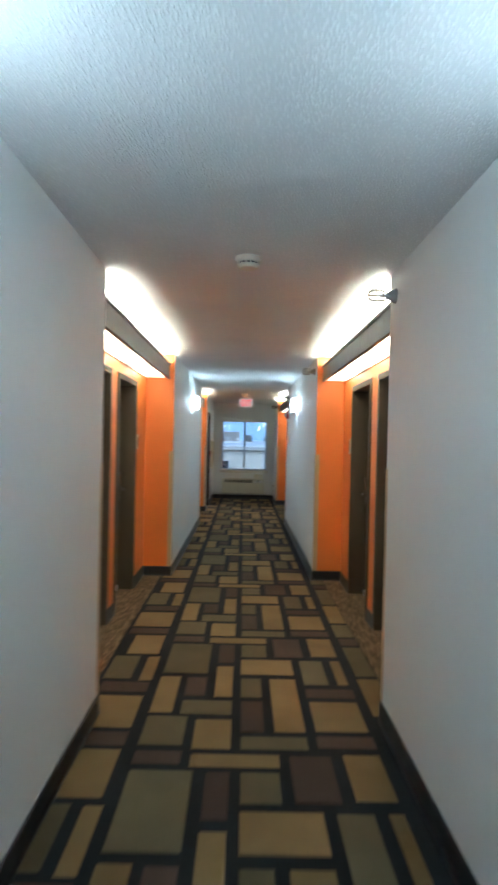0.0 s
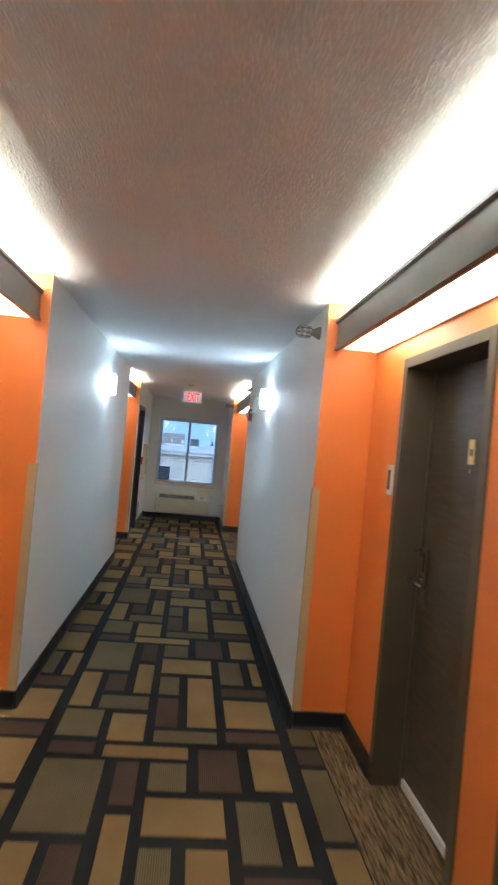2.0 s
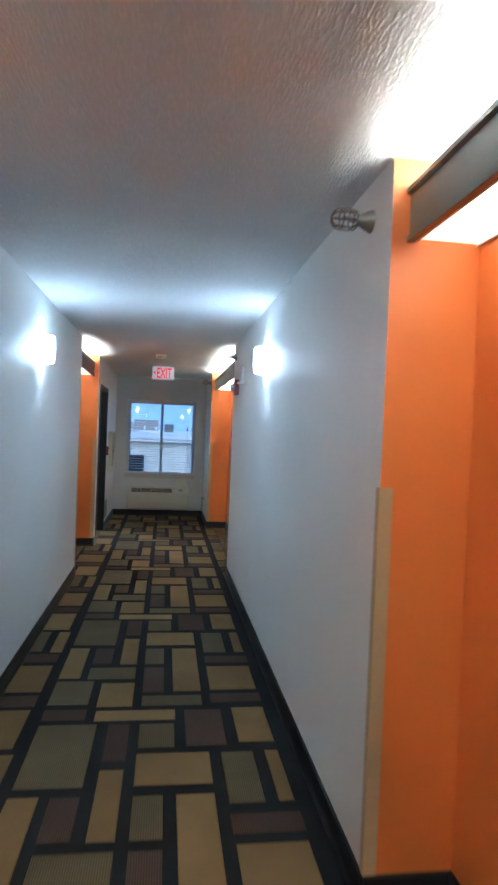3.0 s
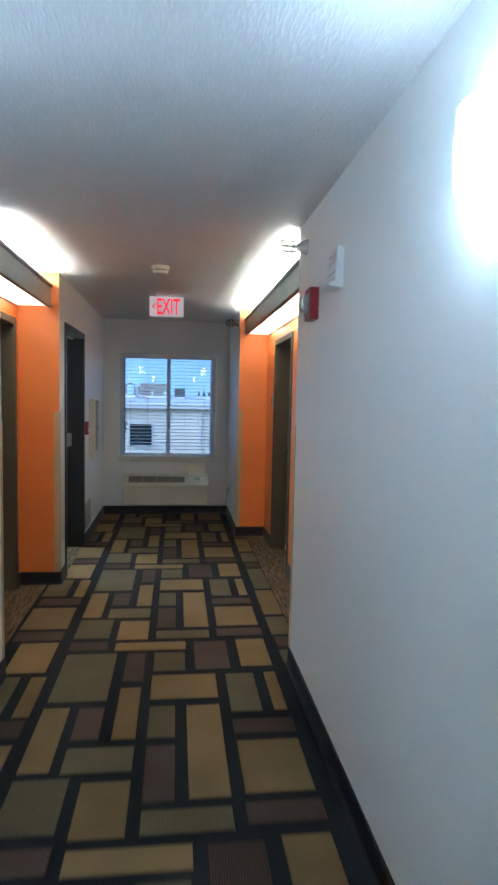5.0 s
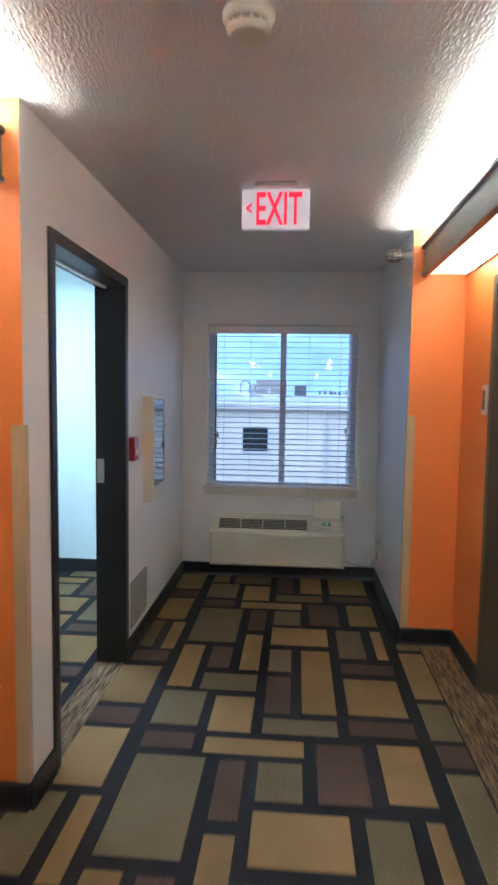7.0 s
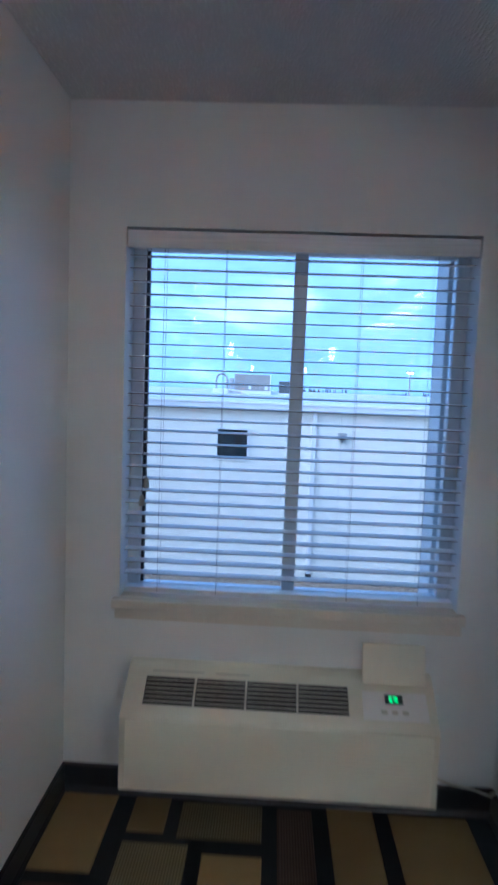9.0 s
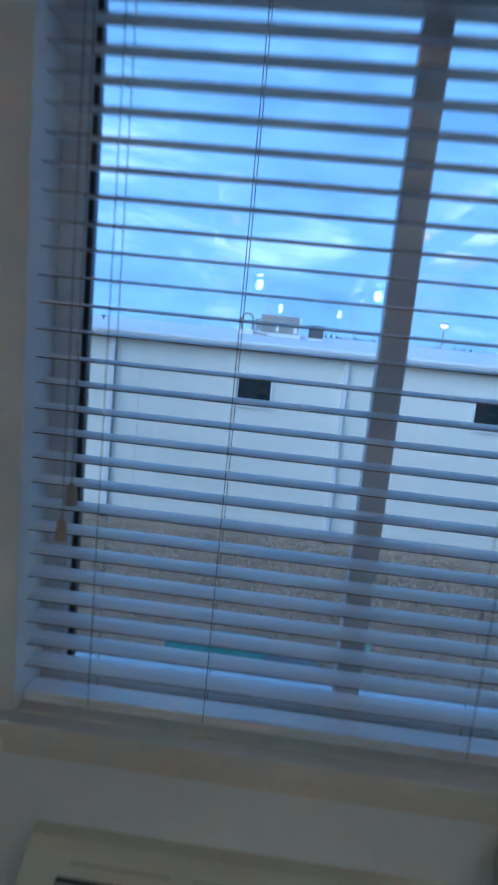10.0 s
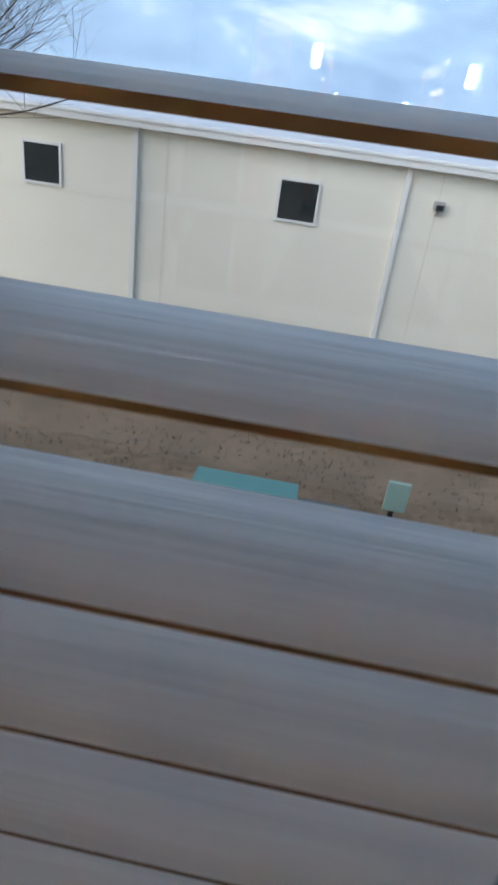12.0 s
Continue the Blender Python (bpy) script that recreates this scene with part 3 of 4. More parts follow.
def sprinkler(y):
    t = thing("sprinkler_head", "caged sidewall sprinkler head on the wall", "sprinkler", (XR, y, 2.30), "sprinkler heads")
    bm = bmesh.new()
    lathe(bm, (0, 0, 0), (-1, 0, 0), [(0.040, 0), (0.039, 0.006), (0.020, 0.045), (0.016, 0.052)], 20)
    part("escutcheon", bm, ESCUTCHEON, t, "polished cone escutcheon", True)
    bm = bmesh.new()
    rod(bm, (-0.05, 0, 0), (-0.085, 0, 0), 0.010)
    rod(bm, (-0.085, 0, 0), (-0.10, 0, 0), 0.004)
    box(bm, -0.104, -0.016, 0.006, -0.075, 0.016, 0.009)
    part("head", bm, STEEL, t)
    bm = bmesh.new()
    for k in range(4):
        a = math.pi * k / 4 + 0.3
        dy, dz = math.cos(a), math.sin(a)
        pts = [(-0.05, 0.018), (-0.06, 0.032), (-0.09, 0.036), (-0.125, 0.034), (-0.142, 0.022), (-0.148, 0)]
        for sg in (1, -1):
            for p, q in zip(pts, pts[1:]):
                rod(bm, (p[0], sg * p[1] * dy, sg * p[1] * dz), (q[0], sg * q[1] * dy, sg * q[1] * dz), 0.0026, seg=5)
    for xx in (-0.075, -0.11):
        for k in range(12):
            a, b2 = 2 * math.pi * k / 12, 2 * math.pi * (k + 1) / 12
            rod(bm, (xx, 0.035 * math.cos(a), 0.035 * math.sin(a)), (xx, 0.035 * math.cos(b2), 0.035 * math.sin(b2)), 0.0023, seg=5)
    part("cage", bm, WIRE, t, "bent bronze wire cage")


for y in (1.79, 5.42, 9.55, 12.99):
    sprinkler(y)

t = thing("fire_strobe", "red fire alarm strobe with clear lens", "alarm strobe", (XR, 9.30, 1.972))
part("body", B((-0.045, -0.06, -0.075, 0, 0.06, 0.075), bevel=0.006), RED, t)
bm = bmesh.new()
prism(bm, [(-0.046, -0.045), (-0.075, -0.03), (-0.085, 0.0), (-0.075, 0.03), (-0.046, 0.045)], "y", -0.04, 0.02)
part("lens", bm, UNIT_GREY, t, "grey faceted strobe lens")
part("horn_grille", B((-0.049, 0.026, -0.05, -0.0455, 0.05, 0.05)), DARK, t)

t = thing("alarm_sounder", "white wedge-shaped sounder box with louvres", "sounder", (XR, 8.89, 2.06))
bm = bmesh.new()
prism(bm, [(0, -0.06), (-0.032, -0.06), (-0.026, 0.078), (0, 0.078)], "y", -0.062, 0.062)
part("case", bm, PLASTIC, t)
bm = bmesh.new()
prism(bm, [(0, -0.085), (-0.05, -0.082), (-0.060, -0.072), (-0.035, -0.0605), (0, -0.0605)], "y", -0.066, 0.066)
part("lower_hood", bm, PLASTIC, t)
for k in range(4):
    z = -0.04 + 0.028 * k
    part("louvre", B((-0.038, -0.045, z, -0.029, 0.045, z + 0.014), bevel=0.003), PLASTIC, t)

structure(part("floor_strip_5", B((XL - 0.156, STAIR[0] + 0.05, 0.0, XL - 0.005, STAIR[1] - 0.05, 0.0045)), CARPET_STRIP), "brown streaked carpet strip in the stair doorway", "floor")
# stair door frame
t = tagged(new("door_1"), "open stair doorway with a black-brown steel frame", "door", kind="structure")
a, b = STAIR
for bx in ((XL - 0.156, a, 0, XL + 0.012, a + 0.05, 2.09), (XL - 0.156, b - 0.05, 0, XL + 0.012, b, 2.09), (XL - 0.156, a + 0.05, 2.04, XL + 0.012, b - 0.05, 2.09)):
    part("door_frame", B(bx, bevel=0.003), BLACK_FRAME, t)
part("weather_strip", B((XL - 0.11, a + 0.05, 2.03, XL - 0.09, b - 0.05, 2.0395)), PLASTIC, t)
part("strike_plate", B((XL - 0.148, b - 0.0535, 1.0, XL - 0.108, b - 0.0505, 1.13), bevel=0.001), GRILLE, t)
leaf = part("leaf", B((XL - TH - 0.86, a + 0.005, 0.012, XL - TH - 0.012, a + 0.048, 2.03), bevel=0.002), BLACK_FRAME, t, "door leaf swung open into the lobby")
part("push_bar", B((XL - TH - 0.78, a + 0.05, 0.98, XL - TH - 0.1, a + 0.09, 1.04), bevel=0.006), STEEL, leaf)

t = thing("pull_station", "red fire alarm pull station on the wall", "pull station", (XL, 12.62, 1.175))
part("body", B((0, -0.045, -0.065, 0.035, 0.045, 0.065), bevel=0.005), RED, t)
part("handle", B((0.035, -0.035, -0.035, 0.05, 0.035, -0.005), bevel=0.004), PLASTIC, t, "white pull bar")

t = thing("extinguisher_cabinet", "white wall cabinet with a clear panel door", "wall cabinet", (XL, 13.05, 1.145))
part("body", B((0, -0.16, -0.32, 0.055, 0.16, 0.32), bevel=0.004), IVORY, t)
part("panel", B((0.055, -0.135, -0.23, 0.060, 0.135, 0.30), bevel=0.001), DARK_GLASS, t, "dark clear panel that mirrors the window")
part("panel_rim", B((0.055, -0.15, -0.25, 0.064, -0.135, 0.315), (0.055, 0.135, -0.25, 0.064, 0.15, 0.315), (0.055, -0.135, 0.30, 0.064, 0.135, 0.315), (0.055, -0.135, -0.25, 0.064, 0.135, -0.23)), IVORY, t)
part("latch", B((0.062, 0.122, -0.015, 0.070, 0.136, 0.025), bevel=0.002), STEEL, t)

t = thing("return_air_grille", "grey metal return air grille low on the wall", "vent", (XL, 12.76, 0.285))
part("back", B((0.0005, -0.16, -0.115, 0.004, 0.16, 0.115)), DARK, t)
part("rim", B((0.0045, -0.175, -0.13, 0.012, -0.155, 0.13), (0.0045, 0.155, -0.13, 0.012, 0.175, 0.13), (0.0045, -0.155, 0.11, 0.012, 0.155, 0.13), (0.0045, -0.155, -0.13, 0.012, 0.155, -0.11)), GRILLE, t)
for k in range(13):
    z = -0.10 + k * 0.0165
    part("slat", B((0.0045, -0.155, z, 0.010, 0.155, z + 0.006)), GRILLE, t)

# unseen lamp added to brighten the lobby, and the wall box
t = thing("lobby_ceiling_light", "unseen square ceiling light added to brighten the stair lobby", "ceiling light", (-1.55, 12.9, H))
part("frame", B((-0.3, -0.3, -0.03, 0.3, 0.3, 0), bevel=0.004), PLASTIC, t)
part("diffuser", B((-0.27, -0.27, -0.036, 0.27, 0.27, -0.0305)), glow("lobby_diffuser", (0.86, 0.97, 1.0), 26.0), t)
t = thing("wall_box", "small grey box on the lobby wall", "wall box", (-1.72, YW - 0.02, 1.13))
part("cover", B((-0.06, -0.05, -0.07, 0.06, 0, 0.07), bevel=0.005), UNIT_GREY, t)

# ---- window, sill and blind ----
t = tagged(new("window_1"), "two-pane sliding window in a white reveal", "window", kind="structure")
fy0, fy1 = YW + 0.115, YW + 0.165
MX = 0.345
for nm, bx in (("window_frame", (WX0, fy0, WZ0, WX0 + 0.045, fy1, WZ1)), ("window_frame", (WX1 - 0.045, fy0, WZ0, WX1, fy1, WZ1)),
               ("window_frame", (WX0 + 0.045, fy0, WZ1 - 0.05, WX1 - 0.045, fy1, WZ1)), ("window_frame", (WX0 + 0.045, fy0, WZ0, WX1 - 0.045, fy1, WZ0 + 0.055)),
               ("mullion", (MX - 0.024, fy0, WZ0 + 0.055, MX + 0.024, fy1, WZ1 - 0.05))):
    part(nm, B(bx, bevel=0.004), VINYL, t)
part("sash_gasket", B((WX0 + 0.0455, fy0 + 0.02, WZ0 + 0.0555, WX0 + 0.056, fy1 - 0.01, WZ1 - 0.0505)), DARK, t)
for x0, x1 in ((WX0 + 0.046, MX - 0.025), (MX + 0.025, WX1 - 0.046)):
    g = part("pane", B((x0, fy0 + 0.022, WZ0 + 0.056, x1, fy0 + 0.026, WZ1 - 0.051)), GLASS, t)
    g.visible_shadow = False
# white boxed surround that stands out from the outer face of the wall
ya, yb = YW + 0.201, YW + 0.365
for bx in ((-0.62, ya, 0.55, -0.50, yb, 2.22), (0.886, ya, 0.55, 1.0, yb, 2.22), (-0.50, ya, 2.11, 0.886, yb, 2.22), (-0.50, ya, 0.55, 0.886, yb, 0.66)):
    part("outer_surround", B(bx, bevel=0.004), TRIM, t)
sill = tagged(new("window_sill"), "cream painted wooden window sill with apron", "window sill", kind="structure")
part("stool", B((WX0 - 0.022, YW - 0.035, 0.705, WX1 + 0.022, YW + 0.0, 0.74), (WX0 + 0.001, YW, 0.7005, WX1 - 0.001, fy0 - 0.001, 0.742), bevel=0.005), SILL, sill)
part("apron", B((WX0 - 0.012, YW - 0.018, 0.665, WX1 + 0.012, YW - 0.0005, 0.7045), bevel=0.003), SILL, sill)

blind = thing("venetian_blind", "lowered white faux-wood venetian blind, slats open", "blind", (0, 0, 0))
bx0, bx1 = WX0 + 0.012, WX1 - 0.012
part("valance", B((bx0 - 0.008, YW + 0.004, 1.962, bx1 + 0.008, YW + 0.014, 2.022), bevel=0.002), SLAT, blind)
part("head_rail", B((bx0, YW + 0.0145, 1.972, bx1, YW + 0.068, 2.02)), PLASTIC, blind)
SLAT_Y, PITCH, Z_TOP, TILT = YW + 0.015, 0.043, 1.939, radians(3.4)
W, T = 0.047, 0.0020
bm = bmesh.new()
prof = []
for k in range(7):
    u = k / 6
    prof.append((u * W, 0.0022 * math.sin(math.pi * u) + T / 2))
for k in range(6, -1, -1):
    u = k / 6
    prof.append((u * W, 0.0022 * math.sin(math.pi * u) - T / 2))
prof = [(p * math.cos(TILT) - q * math.sin(TILT), p * math.sin(TILT) + q * math.cos(TILT)) for p, q in prof]
prism(bm, prof, "x", bx0, bx1)
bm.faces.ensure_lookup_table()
# front and back edge faces take the brown painted for dim room light
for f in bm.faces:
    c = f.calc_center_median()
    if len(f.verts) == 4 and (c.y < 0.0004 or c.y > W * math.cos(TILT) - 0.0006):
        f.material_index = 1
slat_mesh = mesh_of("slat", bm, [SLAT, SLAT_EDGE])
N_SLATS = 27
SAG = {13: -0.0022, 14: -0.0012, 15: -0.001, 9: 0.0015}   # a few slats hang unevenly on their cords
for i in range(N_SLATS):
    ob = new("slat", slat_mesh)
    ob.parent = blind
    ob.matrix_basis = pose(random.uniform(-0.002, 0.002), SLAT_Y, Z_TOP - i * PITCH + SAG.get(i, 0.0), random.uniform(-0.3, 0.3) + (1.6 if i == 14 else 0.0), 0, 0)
part("bottom_rail", B((bx0, SLAT_Y, 0.752, bx1, SLAT_Y + W, 0.772), bevel=0.003), SLAT, blind)
for x in (-0.126, 0.085, 0.55, 0.80):
    bm = bmesh.new()
    for yy, dz in ((SLAT_Y - 0.002, 0.0), (SLAT_Y + W + 0.001, 0.005)):
        rod(bm, (x, yy, 0.76), (x, yy, 1.975), 0.0008, seg=6)
    for i in range(N_SLATS):
        z = Z_TOP - i * PITCH - 0.003
        rod(bm, (x, SLAT_Y - 0.002, z), (x, SLAT_Y + W + 0.001, z + 0.004), 0.0005, seg=5)
    part("ladder_cord", bm, CORD, blind)
for x, z in ((-0.172, 1.162), (-0.186, 1.098)):
    bm = bmesh.new()
    rod(bm, (x, YW + 0.006, z), (x, YW + 0.008, 1.97), 0.0009, seg=6)
    c = part("pull_cord", bm, CORD, blind)
    bm = bmesh.new()
    lathe(bm, (x, YW + 0.006, z + 0.012), (0, 0, -1), [(0.003, 0), (0.008, 0.006), (0.0105, 0.026), (0.011, 0.038), (0.005, 0.040)], 12)
    part("tassel", bm, TASSEL, c, smooth=True)

# ---- heating and cooling unit under the window ----
u = thing("wall_air_conditioner", "ivory through-wall heating and cooling unit below the window", "air conditioner", (0, 0, 0.135))
ux0, ux1, uy = -0.203, 0.853, 13.985
bm = bmesh.new()
prism(bm, [(YW - 0.0005, 0.0), (uy + 0.012, 0.0), (uy, 0.012), (uy + 0.004, 0.262), (uy + 0.014, 0.274), (YW - 0.05, 0.375), (YW - 0.03, 0.385), (YW - 0.0005, 0.385)], "x", ux0, ux1)
case = part("case", bm, IVORY, u)
for k in range(16):
    z = 0.022 + k * 0.0146
    bm = bmesh.new()
    prism(bm, [(uy + 0.003, z), (uy - 0.0065, z + 0.001), (uy - 0.0055, z + 0.003), (uy + 0.003, z + 0.010)], "x", ux0 + 0.02, ux1 - 0.02)
    part("front_rib", bm, IVORY, u)
ang = math.atan2(0.101, YW - 0.05 - uy - 0.014)
gl = math.hypot(0.101, YW - 0.05 - uy - 0.014)
top = pose(0, uy + 0.014, 0.274, math.degrees(ang), 0, 0)


def on_top(name, boxes, mat, label=""):
    bm = B(*boxes)
    bmesh.ops.transform(bm, matrix=top, verts=bm.verts)
    return part(name, bm, mat, u, label)


gx0, gx1 = ux0 + 0.065, ux0 + 0.765
# flat dark sheet on the case stands in for shade inside the grille
on_top("grille_shade_sheet", [(gx0, gl * 0.18, 0.0005, gx1, gl * 0.78, 0.002)], DARK)
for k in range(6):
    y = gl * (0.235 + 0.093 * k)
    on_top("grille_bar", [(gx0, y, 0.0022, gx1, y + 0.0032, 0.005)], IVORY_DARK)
for k in range(5):
    x = gx0 + (gx1 - gx0) * k / 4
    on_top("grille_divider", [(x - 0.003, gl * 0.18, 0.0022, x + 0.003, gl * 0.78, 0.0115)], IVORY)
# slots are flat slabs, their shade painted in darker ivory
on_top("vent_slot_shade", [(gx0 + 0.02, gl * 0.90, 0.0005, gx0 + 0.20, gl * 0.93, 0.002), (gx0 + 0.24, gl * 0.90, 0.0005, gx0 + 0.36, gl * 0.93, 0.002)], IVORY_DARK)
px0, px1 = ux0 + 0.81, ux1 - 0.03
on_top("control_panel", [(px0, gl * 0.12, 0.0005, px1, gl * 0.72, 0.004)], PLASTIC)
on_top("display", [(px0 + 0.075, gl * 0.46, 0.0042, px0 + 0.135, gl * 0.66, 0.006)], DARK)
# two seven-segment digits, 6 and 8
for x, lit in ((px0 + 0.090, "tmblfr"), (px0 + 0.107, "tmblfrq")):
    w, y0, y1 = 0.010, gl * 0.50, gl * 0.62
    ym = (y0 + y1) / 2
    seg = {"t": (x, y1 - 0.002, x + w, y1), "m": (x, ym - 0.001, x + w, ym + 0.001), "b": (x, y0, x + w, y0 + 0.002), "l": (x, y0, x + 0.002, ym),
           "f": (x, ym, x + 0.002, y1), "r": (x + w - 0.002, y0, x + w, ym), "q": (x + w - 0.002, ym, x + w, y1)}
    on_top("digit", [(seg[c][0], seg[c][1], 0.0062, seg[c][2], seg[c][3], 0.0066) for c in lit], GREEN_LED)
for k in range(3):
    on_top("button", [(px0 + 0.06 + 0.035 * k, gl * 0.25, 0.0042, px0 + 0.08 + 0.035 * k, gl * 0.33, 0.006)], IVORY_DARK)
bm = B((px0, -0.006, 0, px1, 0.006, 0.135), bevel=0.004)
bmesh.ops.transform(bm, matrix=pose(0, YW - 0.075, 0.37, -14, 0, 0), verts=bm.verts)
part("control_lid", bm, IVORY, u, "control cover swung up and open")
# power cord and scuffs by the outlet
cu = bmesh.new()
pts = [(XR - 0.03, 13.80, 0.36), (XR - 0.035, 13.82, 0.30), (XR - 0.018, 13.90, 0.25), (XR - 0.022, 14.0, 0.23), (XR - 0.03, 14.06, 0.17), (XR - 0.04, 14.10, 0.125), (XR - 0.09, 14.14, 0.12), (0.95, 14.15, 0.125), (ux1 + 0.002, 14.15, 0.16)]
for p, q in zip(pts, pts[1:]):
    rod(cu, p, q, 0.0045, seg=8)
bmesh.ops.translate(cu, vec=(0, 0, -0.135), verts=cu.verts)
part("power_cord", cu, IVORY_DARK, u, "pale grey power cord run to the outlet", True)
t = thing("power_outlet", "ivory outlet plate with a plug low on the wall", "outlet", (XR, 13.80, 0.40))
part("plate", B((-0.006, -0.037, -0.06, 0, 0.037, 0.06), bevel=0.002), IVORY, t)
part("plug", B((-0.045, -0.02, -0.045, -0.006, 0.02, -0.005), bevel=0.004), IVORY_DARK, t)
# ---- outdoors ----
GZ = -2.975                     # ground level outside
YB = 26.3                       # face of the low building
bm = bmesh.new()
for ga, gb in ((-1500, -30), (-30, -8), (-8, 8), (8, 30), (30, 1500)):
    prism(bm, [(YW + 0.21, GZ), (24, GZ), (46, GZ), (70, GZ - 0.6), (160, GZ - 7), (700, GZ - 60), (3000, GZ - 300), (3000, GZ - 330), (YW + 0.21, GZ - 30)], "x", ga, gb)
structure(part("ground", bm, DIRT), "bare brown winter ground with dead grass", "ground")
structure(part("outer_wall", B((-12, YW + 0.001, GZ - 0.2, -2.41, YW + 0.2, 3.0), (OUT + 0.01, YW + 0.001, GZ - 0.2, 12, YW + 0.2, 3.0), (-2.41, YW + 0.001, GZ - 0.2, OUT + 0.01, YW + 0.2, -0.151), (-2.41, YW + 0.001, H + 0.121, OUT + 0.01, YW + 0.2, 3.0)), SIDING), "cream outer wall of the hotel", "wall")

bd = thing("low_building", "long cream single-storey building with a white roof edge", "building", (0, YB, GZ))
EZ = 1.06 - GZ                  # eave height
BL = 20.0                       # half length of the building
DEEP = 11.6
part("wall", B((-BL, 0, 0, BL, DEEP, EZ)), SIDING, bd)
bm = bmesh.new()
prism(bm, [(-0.24, EZ + 0.003), (-0.24, EZ + 0.15), (-0.20, EZ + 0.165), (5.7, EZ + 0.40), (DEEP + 0.2, EZ + 0.16), (DEEP + 0.2, EZ + 0.001), (0.0, EZ + 0.001)], "x", -BL - 0.3, BL + 0.3)
part("roof", bm, ROOF, bd, "low white membrane roof")
part("fascia_trim", B((-BL - 0.3, -0.275, EZ - 0.02, BL + 0.3, -0.2405, EZ + 0.085)), TRIM, bd)
part("gutter_lip", B((-BL - 0.3, -0.30, EZ + 0.0855, BL + 0.3, -0.2405, EZ + 0.135), bevel=0.012), TRIM, bd)
part("soffit", B((-BL - 0.3, -0.24, EZ - 0.02, BL + 0.3, -0.001, EZ + 0.002)), TRIM, bd)
for x in (-11.0, -6.06, -1.085, 3.92, 8.9):
    w0, w1, z0, z1 = x, x + 0.785, -0.19 - GZ, 0.575 - GZ
    wdw = part("window", B((w0 + 0.045, -0.02, z0 + 0.045, w1 - 0.045, -0.002, z1 - 0.045)), DARK_GLASS, bd, "small dark square window")
    part("window_surround", B((w0, -0.05, z0, w0 + 0.045, -0.001, z1), (w1 - 0.045, -0.05, z0, w1, -0.001, z1),
                              (w0 + 0.045, -0.05, z1 - 0.045, w1 - 0.045, -0.001, z1), (w0 + 0.045, -0.05, z0, w1 - 0.045, -0.001, z0 + 0.045)), TRIM, wdw)
for x in (-8.86, -3.81, 1.21, 6.25):
    dsp = part("downspout", B((x - 0.05, -0.11, 0.17, x + 0.05, -0.004, EZ - 0.022), bevel=0.01), TRIM, bd)
    part("boot", B((x - 0.065, -0.19, 0.0, x + 0.065, -0.003, 0.169), bevel=0.012), DARK, dsp)
for x in (-8.25, -3.22, 1.83, 6.85):
    part("panel_joint", B((x - 0.011, -0.008, 0.0, x + 0.011, -0.0005, EZ - 0.022)), JOINT, bd)
wl = part("wall_light", B((1.76, -0.17, 0.39 - GZ, 1.95, -0.002, 0.55 - GZ), bevel=0.015), UNIT_GREY, bd)
part("light_lens", B((1.79, -0.185, 0.40 - GZ, 1.92, -0.171, 0.50 - GZ)), DARK_GLASS, wl)
part("light_knuckle", B((1.82, -0.10, 0.32 - GZ, 1.88, -0.002, 0.389 - GZ), bevel=0.01), UNIT_GREY, wl)
RZ = GZ + EZ + 0.165 + 0.235 * 3.2 / 5.9   # roof surface where the plant stands
ru = thing("rooftop_unit", "weathered rooftop air handling unit with pipes", "rooftop unit", (0, YB + 3.0, RZ))
part("cabinet", B((-0.90, 0, 0.09, 0.12, 0.9, 0.54), bevel=0.012), UNIT_BROWN, ru, "faded brown sheet metal cabinet")
for k in range(7):
    part("fin", B((-0.86 + k * 0.05, -0.016, 0.14, -0.835 + k * 0.05, -0.001, 0.38)), UNIT_GREY, ru)
part("service_panel", B((-0.50, -0.012, 0.13, -0.42, -0.001, 0.28)), TRIM, ru)
part("service_panel", B((-0.04, -0.012, 0.12, 0.06, -0.001, 0.26)), TRIM, ru)
part("corner_post", B((0.10, -0.02, 0.0, 0.125, -0.001, 0.54)), TRIM, ru)
part("skid", B((-0.92, -0.06, -0.03, 0.14, 0.95, 0.089)), TRIM, ru)
part("pipe_curb", B((-1.50, -0.02, -0.05, -1.06, 0.40, 0.12), bevel=0.015), TRIM, ru)
bm = bmesh.new()
for k in range(12):
    a, b2 = math.pi * k / 12, math.pi * (k + 1) / 12
    rod(bm, (-1.27 + 0.15 * math.cos(a), 0.15, 0.38 + 0.15 * math.sin(a)), (-1.27 + 0.15 * math.cos(b2), 0.15, 0.38 + 0.15 * math.sin(b2)), 0.03, seg=8)
rod(bm, (-1.12, 0.15, 0.38), (-1.12, 0.15, 0.10), 0.045, seg=8)
rod(bm, (-1.42, 0.15, 0.38), (-1.42, 0.15, 0.10), 0.03, seg=8)
part("pipe_loop", bm, UNIT_GREY, ru, "dull metal pipe bent into a loop", True)
part("valve_box", B((-1.05, 0.08, 0.12, -0.93, 0.3, 0.42), bevel=0.015), UNIT_GREY, ru)
bm = bmesh.new()
rod(bm, (-1.05, -0.03, 0.06), (-0.70, -0.10, 0.02), 0.025, seg=8)
rod(bm, (-1.00, 0.02, 0.10), (-0.88, -0.02, 0.20), 0.02, seg=8)
part("refrigerant_line", bm, UNIT_GREY, ru, smooth=True)
ru2 = thing("roof_vent_box", "dark square roof vent", "roof vent", (0.55, YB + 3.0, RZ))
part("curb", B((-0.21, 0, -0.06, 0.21, 0.45, 0.05)), TRIM, ru2)
